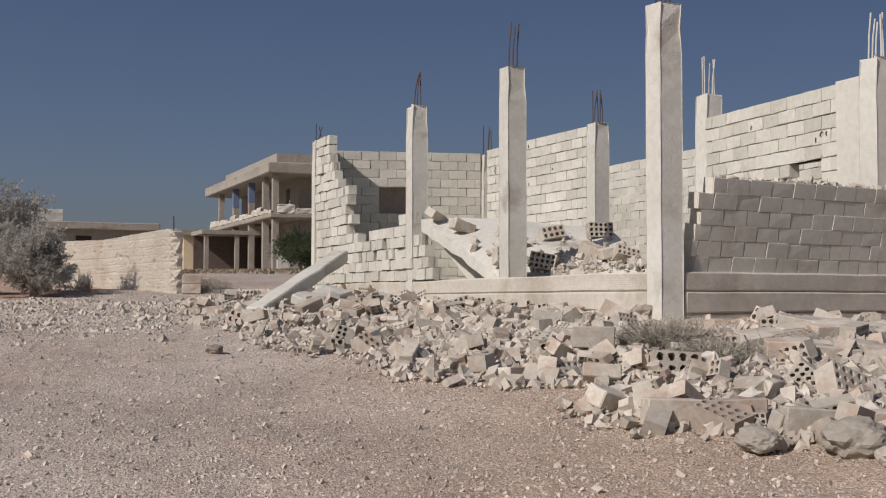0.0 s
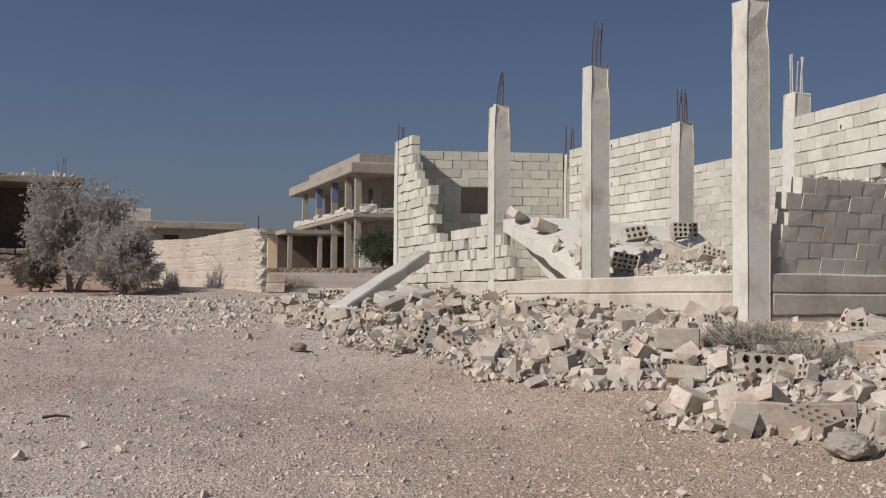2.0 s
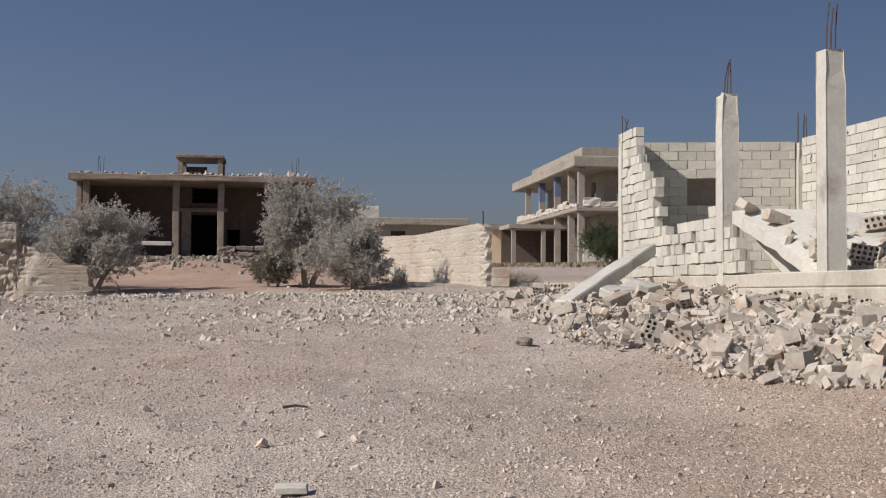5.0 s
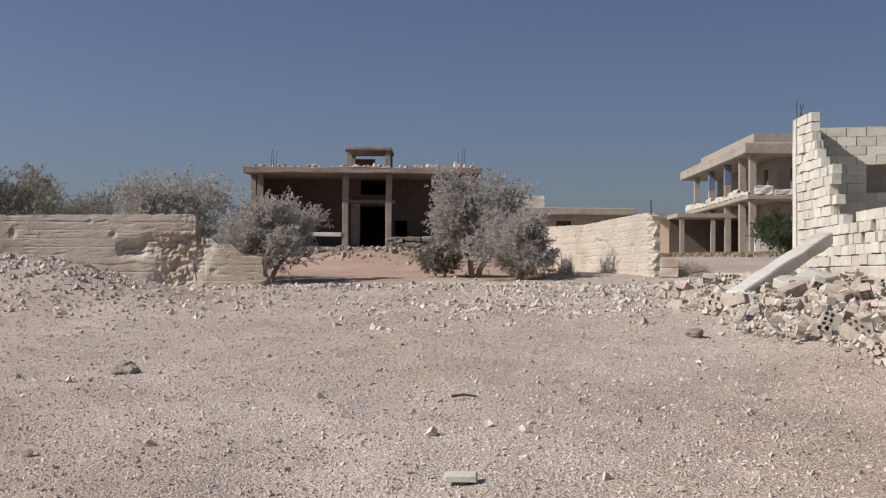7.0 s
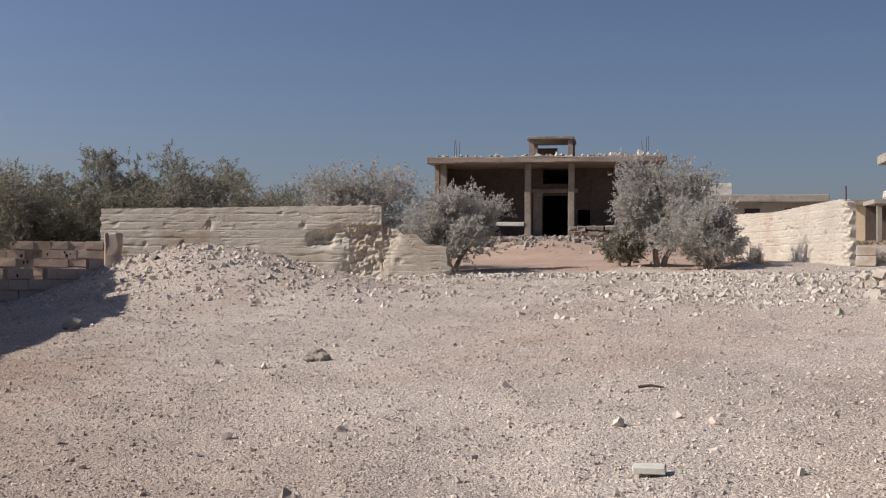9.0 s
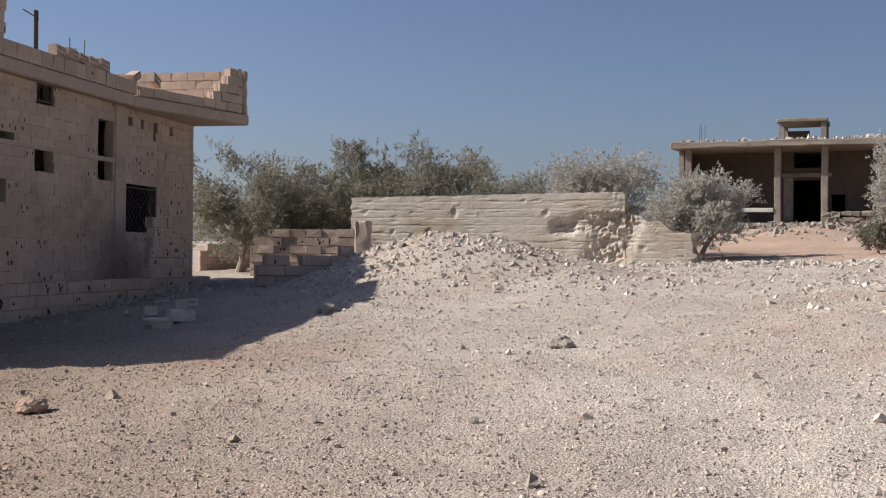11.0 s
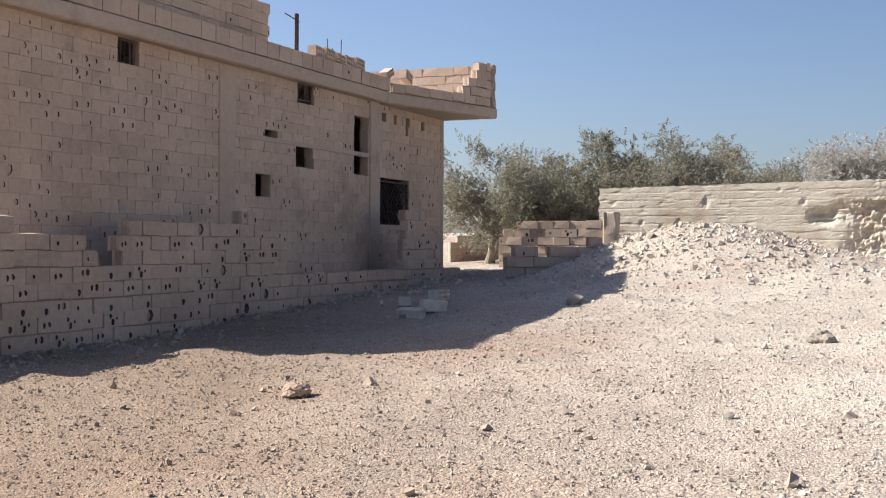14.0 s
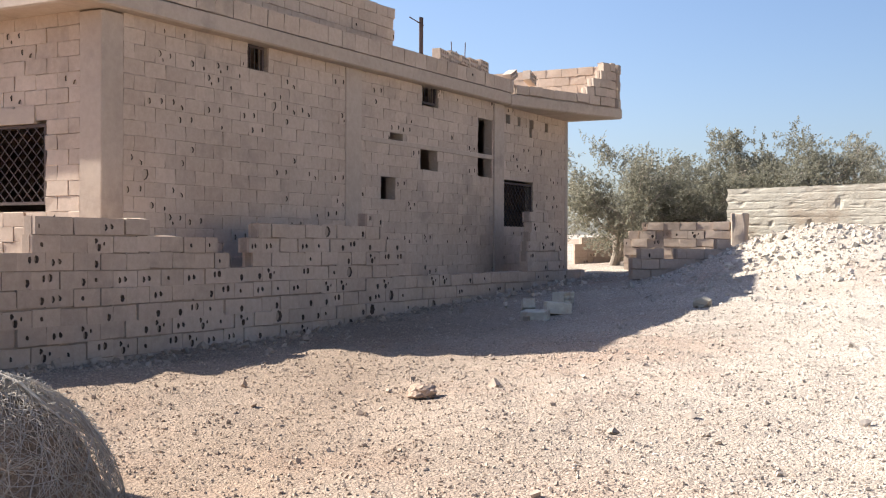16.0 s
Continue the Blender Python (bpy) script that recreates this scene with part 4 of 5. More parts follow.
def build_villa():
    b = villa
    slab("roof_slab", (0, 0, 8.84), (12, 18, 9.47), M_OLDC, b, worn=0.05, cuts=5, rough=0.03)
    slab("roof_top", (0.6, 0.4, 9.48), (12, 14, 10.02), M_OLDC, b, worn=0.05)
    slab("balcony_slab", (0.2, 0.2, 6.3), (12, 17.5, 6.55), M_OLDC, b, worn=0.04, cuts=5, rough=0.03)
    rng = np.random.default_rng(3)
    for k in range(15):
        y = 0.35 + k * 1.13
        slab("balustrade", (0.2, y, 6.56), (0.36, y + 1.05, 6.95 + rng.uniform(-0.25, 0.2)), M_PLINTH, b, worn=0.04, cuts=3, rough=0.08)
    for k in range(5):
        x = 0.65 + k * 1.1
        slab("balustrade", (x, 0.2, 6.56), (x + 1.02, 0.36, 6.98 + rng.uniform(-0.2, 0.1)), M_PLINTH, b, worn=0.04, cuts=3, rough=0.06)
    for z0, z1 in ((3.0, 6.29), (6.56, 8.83)):
        for y in (0.4, 2.7, 6.25, 10.6, 15):
            slab("column", (0.4, y, z0), (0.75, y + 0.35, z1), M_OLDC, b)
        slab("column", (5.4, 0.4, z0), (5.75, 0.75, z1), M_OLDC, b)
        # recessed walls with window openings
        for y0, y1, a, c in ((2.4, 4.0, 0, 1), (4.0, 5.0, 0, 0.35), (4.0, 5.0, 0.8, 1), (5.0, 9.0, 0, 1), (9.0, 10.2, 0, 0.3), (9.0, 10.2, 0.8, 1), (10.2, 17, 0, 1)):
            slab("wall", (2.4, y0 + 0.002, z0 + (z1 - z0) * a), (2.6, y1 - 0.002, z0 + (z1 - z0) * c - 0.003), M_OLDC, b)
        for x0, x1, a, c in ((2.4, 3.2, 0, 1), (3.2, 3.9, 0.75, 1), (3.9, 12, 0, 1)):
            slab("wall", (x0 + 0.003, 2.2, z0 + (z1 - z0) * a), (x1 - 0.003, 2.4, z0 + (z1 - z0) * c - 0.003), M_OLDC, b)
    for y in (6.25, 10.6):
        slab("column_paint", (0.385, y - 0.015, 7.6), (0.765, y + 0.365, 8.82), M_BLUE, b, "dark blue painted upper column")
    slab("garden_block", (0.5, -0.3, 3.0), (2.2, -0.1, 4.6), M_CONC, b)
    slab("garden_block", (2.6, -0.3, 3.0), (4.0, -0.1, 4.2), M_CONC, b)


build_villa()

far_house = thing("flat_roofed_house", pose(-27.5, 76, 0, 0, 0, 24), "far flat-roofed sand-brown house with a long parapet", "house")
slab("wall", (0, 0.6, 3.0), (9.0, 9, 6.2), M_OLDC, far_house)
slab("roof", (-0.4, 0, 6.21), (9.2, 9.3, 6.7), M_OLDC, far_house, worn=0.05, cuts=4, rough=0.03)
slab("water_tank", (1.2, 0.8, 6.71), (3.0, 3, 7.55), M_CONC, far_house, "white plastered roof box", cuts=3, rough=0.04)
for k in range(3):
    slab("window", (1.2 + 2.6 * k, 0.55, 5.0), (2.2 + 2.6 * k, 0.595, 5.8), M_DARK, far_house, worn=0)
cream = thing("cream_house", pose(-17.4, 79.3, 0, 0, 0, 24), "cream rendered house far behind the garden wall", "house")
slab("wall", (0, 0, 3.0), (5.0, 7, 5.9), M_CREAM, cream)
slab("roof", (-0.3, -0.4, 5.91), (5.2, 7.2, 6.25), M_OLDC, cream, worn=0.04)
slab("door", (2.6, -0.05, 3.2), (3.5, -0.004, 5.2), M_DARK, cream, worn=0)
shed = thing("concrete_shed", pose(-13.6, 72.5, 0, 0, 0, 24), "small roofless grey concrete porch with posts", "shed")
slab("roof", (-1.2, 0, 5.6), (3.4, 3, 5.85), M_OLDC, shed, worn=0.03)
for x in (-1.0, 0.9, 3.0):
    slab("post", (x, 0.1, 3.0), (x + 0.25, 0.35, 5.59), M_OLDC, shed)
slab("wall", (-1.1, 2.7, 3.0), (3.3, 2.9, 5.59), M_OLDD, shed)


# ---- trees ----
def olive(name, x, y, height, width, seed, leaf, label, leaves=9000, trunks=2, bare=0.45):
    rng = np.random.default_rng(seed)
    z = gz(x, y)
    tree = thing(name, pose(x, y, z - 0.05), label, "tree")
    bm = bmesh.new()
    tips = []
    for k in range(trunks):
        a = rng.uniform(0, 6.3)
        p = Vector((0.12 * math.cos(a) * (trunks > 1), 0.12 * math.sin(a), 0))
        d = Vector((0.35 * math.cos(a), 0.35 * math.sin(a), 1)).normalized()
        pts = [p.copy()]
        for s in range(4):
            d = (d + Vector(rng.normal(0, 0.16, 3))).normalized()
            p = p + d * height * 0.10
            pts.append(p.copy())
        rod_into(bm, pts, 0.05 * height / 2.5 + 0.03, 0.035 * height / 2.5, 8)
        for j in range(7):
            q = pts[2 + j % 3].copy()
            a2 = rng.uniform(0, 6.3)
            e = Vector((math.cos(a2), math.sin(a2), rng.uniform(0.4, 1.6))).normalized()
            br = [q.copy()]
            for s in range(5):
                e = (e + Vector(rng.normal(0, 0.22, 3)) + Vector((0, 0, 0.05))).normalized()
                q = q + e * height * 0.105
                br.append(q.copy())
                if s > 1:
                    tips.append(q.copy())
            rod_into(bm, br, 0.022 * height / 2.5 + 0.006, 0.006, 5)
            for s in (2, 3, 4, 5):
                for _ in range(2):
                    f = Vector(rng.normal(0, 1, 3)).normalized()
                    t2 = br[s] + f * height * rng.uniform(0.07, 0.16)
                    rod_into(bm, [br[s], (br[s] + t2) / 2 + Vector(rng.normal(0, 0.02, 3)), t2], 0.007, 0.003, 4)
                    tips.append(t2)
    part("trunk", bm, M_BARK, tree)
    # crown: sprays of narrow leaves round shoot ends inside an uneven envelope
    T = np.array(tips)
    R = np.array([width / 2, width / 2, height * 0.46])
    c = np.array([0, 0, height * 0.54])
    lob = rng.normal(0, 1, (40, 3))
    lob /= np.linalg.norm(lob, axis=1, keepdims=True)
    lob[:, 2] = lob[:, 2] * 0.9 + 0.05
    lobes = c + lob * R * rng.uniform(0.45, 0.95, (40, 1))
    lobes = np.concatenate([lobes, T])
    shoots = leaves * 4 // 14
    pick = rng.integers(0, len(lobes), shoots)
    start = lobes[pick] + np.clip(rng.normal(0, 0.065, (shoots, 3)), -0.12, 0.12) * width
    out = start - np.array([0, 0, height * 0.4])
    out = out / np.linalg.norm(out, axis=1, keepdims=True) + rng.normal(0, 0.6, (shoots, 3)) + np.array([0, 0, 0.1])
    out /= np.linalg.norm(out, axis=1, keepdims=True)
    ln = rng.uniform(0.10, 0.22, shoots)
    k = 14
    f = np.tile(np.linspace(0.05, 1, k), (shoots, 1))
    base = start[:, None] + out[:, None] * (ln[:, None] * f)[..., None] + rng.normal(0, 0.012, (shoots, k, 3))
    d = out[:, None] * 0.7 + rng.normal(0, 0.65, (shoots, k, 3))
    d /= np.linalg.norm(d, axis=2, keepdims=True)
    w = np.cross(d, rng.normal(0, 1, (shoots, k, 3)))
    w /= np.linalg.norm(w, axis=2, keepdims=True) + 1e-9
    L = rng.uniform(0.045, 0.08, (shoots, k, 1))
    W = L * rng.uniform(0.15, 0.24, (shoots, k, 1))
    quad = np.stack([base, base + d * L * 0.5 + w * W, base + d * L, base + d * L * 0.5 - w * W], 2).reshape(-1, 3)
    quad[:, 2] = np.maximum(quad[:, 2], 0.12)
    n = len(quad) // 4
    me = bpy.data.meshes.new("crown")
    me.from_pydata(quad.tolist(), [], np.arange(4 * n).reshape(n, 4).tolist())
    tagged(finish("crown", me, leaf, tree), kind="stuff")
    # bare twigs that stick out of the crown
    bm = bmesh.new()
    for s in range(int(160 * bare * 4)):
        i = int(rng.integers(shoots))
        a, o = Vector(start[i]), Vector(out[i])
        q = a + o * rng.uniform(0.1, 0.26) + Vector(rng.normal(0, 0.05, 3))
        rod_into(bm, [a - o * 0.2, a + Vector(rng.normal(0, 0.02, 3)), q], 0.007, 0.003, 3)
    tagged(part("twig_mass", bm, M_TWIG, tree), kind="stuff")
    return tree


DUSTY, GREEN = "dust-grey olive tree with thin branches and sparse crown", "grey-green olive tree of the grove behind the wall"
for x, y, h, w, s, leaf, lab, n, tr in (
        (-10.35, 26.9, 2.75, 2.3, 1, M_LEAF, "dust-grey olive tree leaning over the rubble line", 13000, 2),
        (-8.9, 25.6, 1.6, 1.7, 17, M_LEAF, "low dust-grey olive bush with pale crooked stems", 7000, 2),
        (-14.75, 24.5, 2.3, 1.75, 2, M_LEAF, DUSTY, 11000, 2),
        (-18.2, 25.6, 3.15, 3.3, 3, M_LEAF, DUSTY, 15000, 3),
        (-25.4, 19.1, 3.6, 2.4, 4, M_LEAFG, "olive tree beside the shelled house, bare low branches", 12000, 2),
        (-25.4, 21.4, 3.05, 1.7, 5, M_LEAFG, GREEN, 8000, 2),
        (-24.6, 22.4, 4.0, 1.45, 6, M_LEAFG, GREEN, 8000, 1),
        (-22.9, 23.0, 3.75, 2.6, 7, M_LEAFG, GREEN, 15000, 3),
        (-25.2, 28.6, 3.15, 2.3, 8, M_LEAFG, GREEN, 10000, 2),
        (-26.2, 32.6, 2.85, 2.3, 9, M_LEAFG, GREEN, 8000, 2),
        (-22.6, 30.6, 2.5, 2.6, 10, M_LEAFG, GREEN, 7000, 2),
        (-29.5, 34.0, 2.9, 2.8, 11, M_LEAFG, GREEN, 6000, 2),
        (-31.5, 28.5, 2.9, 3.0, 12, M_LEAFG, GREEN, 6000, 2),
        (-28.1, 22.7, 2.9, 2.0, 14, M_LEAFG, GREEN, 7000, 2),
        (-29.6, 25.4, 3.0, 2.4, 15, M_LEAFG, GREEN, 8000, 2)):
    olive("olive_tree", x, y, h, w, s, leaf, lab, n, tr)
olive("fig_tree", -5.0, 41.4, 1.75, 1.4, 13, M_LEAFB, "small bright green tree beside the two-storey house", 9000, 2, bare=0.02)
olive("green_shrub", -11.2, 26.6, 0.9, 0.9, 16, M_LEAFG, "low green shrub at the foot of the olive tree", 3500, 2, bare=0.02)


# ---- loose stones and rubble on the ground ----
def scatter(n, seed, lo, hi, weight):
    rng = np.random.default_rng(seed)
    x, y = rng.uniform(lo[0], hi[0], n * 4), rng.uniform(lo[1], hi[1], n * 4)
    keep = rng.random(n * 4) < weight(x, y)
    return x[keep][:n], y[keep][:n], rng


def facade_ud(x, y):
    a = math.radians(C_TURN)
    return (x - C0.x) * math.cos(a) + (y - C0.y) * math.sin(a), -(x - C0.x) * math.sin(a) + (y - C0.y) * math.cos(a)


def in_heap(x, y):
    """1 within the rubble before the unfinished building, fading out over a metre."""
    u, d = facade_ud(x, y)
    edge = np.interp(y, [7.3, 7.8, 8.2, 8.6, 9.1, 9.9, 10.4, 10.9, 12.1, 13.9, 18.2, 20, 23], [2.9, 2.1, 1.5, 1.2, 0.95, 0.7, 0.05, -0.6, -1.2, -2.3, -4.0, -4.4, -4.5]) + 0.5 * fbm(x, y, 0.9, 31)
    out = np.where(u > 0, d > 0.12, (y < 12.45 + 0.5 * (x - 2.55)) | (x < 2.15))
    bare = 1 - 0.6 * np.exp(-((x - 2.9) / 0.9) ** 2 - ((y - 11.6) / 0.8) ** 2)
    return smooth((x - edge) / 0.8) * out * smooth((25 - y) / 2) * smooth((9.5 - x) / 2) * bare


def blocked(x, y):
    """Inside the shelled house or the unfinished building."""
    a = math.radians(H_TURN)
    hx, hy = (x - H0.x) * math.cos(a) + (y - H0.y) * math.sin(a), -(x - H0.x) * math.sin(a) + (y - H0.y) * math.cos(a)
    u, d = facade_ud(x, y)
    return ((hy > -0.1) & (hx > -0.2) & (hx < 15.3)) | ((d < 0.1) & (u > -0.2) & (u < 13)) | ((x - 0) ** 2 + y ** 2 < 4)


def plain(x, y):
    r = np.hypot(x, y)
    return np.where(blocked(x, y), 0, np.clip(1.2 * np.exp(-r / 13), 0, 1))


x, y, rng = scatter(150000, 1, (-18, 2), (9, 26), plain)
stones("gravel", x, y, rng.lognormal(math.log(0.0165), 0.42, len(x)), M_PEBBLE, "loose pale pebbles strewn over the dusty ground", "gravel", 1, 0.0, 0.36, rounded=(OCTA, OCTA_F))
x, y, rng = scatter(2000, 2, (-20, 3), (9, 26), plain)
stones("loose_stones", x, y, rng.lognormal(math.log(0.028), 0.4, len(x)), M_PEBBLE, "loose angular limestone pieces on the ground", "stones", 2, 0.6, 0.2)


def bank(x, y):
    """The rubble line along the broken garden wall and the earth heap."""
    line = np.exp(-((y - 22.6 + 0.02 * (x + 8)) / 0.9) ** 2) * smooth((x + 17) / 3) * smooth((-2.5 - x) / 2)
    heap = bump(x, y, -11.5, 18.5, 3.2, 2.5, 0.07) + bump(x, y, -5.5, 19, 2.5, 3, 0.5)
    return np.where(blocked(x, y), 0, np.clip(line + heap, 0, 1))


x, y, rng = scatter(17000, 3, (-21, 12), (-1, 25), bank)
stones("rubble_bank", x, y, rng.lognormal(math.log(0.034), 0.55, len(x)), M_RUBBLE, "bank of broken pale limestone and concrete rubble", "rubble", 3, 0.6, 0.42)
foot_rng = np.random.default_rng(18)
foot_at = [house.matrix_basis @ Vector((a, -1.12 - b, 0)) for a, b in zip(foot_rng.uniform(-4, 13.5, 800), foot_rng.exponential(0.35, 800))]
stones("wall_foot_debris", np.array([p.x for p in foot_at]), np.array([p.y for p in foot_at]), foot_rng.lognormal(math.log(0.042), 0.55, 800), M_PEBBLE, "broken bits of block along the foot of the yard wall", "rubble", 18, 0.7, 0.3)
x, y, rng = scatter(3500, 13, (-21, 12), (-10, 22), lambda x, y: np.where(blocked(x, y), 0, bump(x, y, -15.3, 16.6, 3.6, 2.8, 0.8)))
stones("earth_heap_stones", x, y, rng.lognormal(math.log(0.034), 0.5, len(x)), M_PEBBLE, "small stones on the heap of earth", "stones", 13, 0.6, 0.3)
x, y, rng = scatter(110, 14, (-20, 13), (-11, 21), lambda x, y: np.where(blocked(x, y), 0, bump(x, y, -15.3, 16.6, 2.8, 2.2, 0.9)))
stones("earth_heap_lumps", x, y, rng.lognormal(math.log(0.085), 0.35, len(x)), M_RUBBLE, "larger stones on the heap of earth", "stones", 14, 0.6, 0.25)
x, y, rng = scatter(30000, 4, (-6, 6.5), (9.5, 25), in_heap)
stones("rubble", x, y, rng.lognormal(math.log(0.042), 0.5, len(x)), M_RUBBLE, "broken pale concrete rubble heaped before the bombed building", "rubble", 4, 0.75, 0.25, 0.02)
x, y, rng = scatter(1500, 15, (-6, 6.5), (9.5, 25), in_heap)
stones("rubble_lumps", x, y, rng.lognormal(math.log(0.085), 0.35, len(x)), M_DEBRIS_J, "larger broken block lumps in the rubble heap", "rubble", 15, 0.85, 0.2, 0.03)
x, y, rng = scatter(550, 5, (-1, 13), (7, 26), lambda x, y: np.where((facade_ud(x, y)[1] < -0.3) & (facade_ud(x, y)[1] > -1.5) & (facade_ud(x, y)[0] > 0.8) & (facade_ud(x, y)[0] < 4.3), 1, np.where((facade_ud(x, y)[1] < -0.3) & (facade_ud(x, y)[1] > -3.7) & (facade_ud(x, y)[0] > 0.9) & (facade_ud(x, y)[0] < 12), 0.12, 0)))
u_, d_ = facade_ud(x, y)
stones("rubble", x, y, rng.lognormal(math.log(0.062), 0.5, len(x)), M_RUBBLE, "pale concrete rubble filling the bombed building", "rubble", 5, 0.8, 0.2,
       z=1.8 + 0.22 * np.exp(-((u_ - 2.0) / 1.5) ** 2) * np.exp(-((d_ + 0.9) / 0.8) ** 2) + rng.uniform(0, 0.1, len(x)))
x, y, rng = scatter(700, 6, (-27, 38), (-15, 44), lambda x, y: bump(x, y, -20.8, 40.5, 3.5, 2.0, 0.9))
stones("rubble", x, y, rng.lognormal(math.log(0.09), 0.5, len(x)), M_OLDC, "brown rubble before the ruined house", "rubble", 6, 0.6, 0.3)


x, y, rng = scatter(420, 16, (-21, 33), (-13, 39), lambda x, y: bump(x, y, -17.2, 35.6, 2.6, 1.6, 0.9))
stones("rubble", x, y, rng.lognormal(math.log(0.085), 0.5, len(x)), M_OLDC, "brown stones on the earth heap before the ruined house", "rubble", 16, 0.6, 0.3)


# ---- concrete blocks lying about ----
def hollow_mesh(l, h, t, cols, rows, rng, broken=False):
    """A hollow block with cells through it along z (its height t), standing on its face."""
    from mathutils.geometry import delaunay_2d_cdt
    bm = bmesh.new()
    pts = [(-l / 2, -h / 2), (l / 2, -h / 2), (l / 2, h / 2), (-l / 2, h / 2)]
    if broken:
        pts = [(-l / 2, -h / 2), (l * 0.18, -h / 2), (l * 0.08, -h * 0.12), (l * 0.2, h * 0.1), (l * 0.1, h / 2), (-l / 2, h / 2)]
    n0 = len(pts)
    edges, rings = [(i, (i + 1) % n0) for i in range(n0)], []
    cw, ch = l / cols, h / rows
    for i in range(cols):
        for j in range(rows):
            cx, cy = -l / 2 + cw * (i + 0.5), -h / 2 + ch * (j + 0.5)
            if broken and cx > -l * 0.02:
                continue
            b = len(pts)
            for k in range(8):
                a = (k + 0.5) * math.tau / 8
                pts.append((cx + cw * 0.36 * math.cos(a), cy + ch * 0.36 * math.sin(a)))
            edges += [(b + k, b + (k + 1) % 8) for k in range(8)]
            rings.append(list(range(b, b + 8)))
    vs, _, fs, ov, _, _ = delaunay_2d_cdt([Vector(p) for p in pts], edges, [], 1, 1e-6)
    where = {o: k for k, lst in enumerate(ov) for o in lst}
    jit = {k: Vector((rng.normal(0, 0.003), rng.normal(0, 0.003), 0)) for k in range(len(vs))}
    lo = [bm.verts.new(Vector((v.x, v.y, -t / 2)) + jit[k]) for k, v in enumerate(vs)]
    hi = [bm.verts.new(Vector((v.x, v.y, t / 2)) + jit[k]) for k, v in enumerate(vs)]
    for f in fs:
        c = (sum(vs[i].x for i in f) / len(f), sum(vs[i].y for i in f) / len(f))
        if any(inside(c, [pts[i] for i in r]) for r in rings):
            continue
        bm.faces.new([hi[i] for i in f])
        bm.faces.new([lo[i] for i in f][::-1])
    for loop in [list(range(n0))] + rings:
        q = [where[i] for i in loop]
        for k in range(len(q)):
            bm.faces.new((lo[q[k]], lo[q[(k + 1) % len(q)]], hi[q[(k + 1) % len(q)]], hi[q[k]]))
    bmesh.ops.recalc_face_normals(bm, faces=bm.faces)
    me = bpy.data.meshes.new("hollow_block")
    bm.to_mesh(me)
    bm.free()
    me.materials.append(M_DEBRIS)
    return me


def solid_mesh(l, h, t, rng, broken):
    bm = bmesh.new()
    box(bm, (-l / 2, -h / 2, -t / 2), (l / 2, h / 2, t / 2))
    if broken:
        for v in bm.verts:
            if v.co.x > 0:
                v.co.x *= rng.uniform(-0.1, 0.9)
    bmesh.ops.subdivide_edges(bm, edges=bm.edges[:], cuts=1, use_grid_fill=True)
    for v in bm.verts:
        v.co += Vector(rng.normal(0, 0.0025 if not broken else 0.012, 3))
    es = [e for e in bm.edges if len(e.link_faces) == 2 and e.calc_face_angle(0) > 0.8]
    bmesh.ops.bevel(bm, geom=es, offset=0.01, segments=1, affect="EDGES")
    me = bpy.data.meshes.new("solid_block")
    bm.to_mesh(me)
    bm.free()
    me.materials.append(M_DEBRIS)
    return me


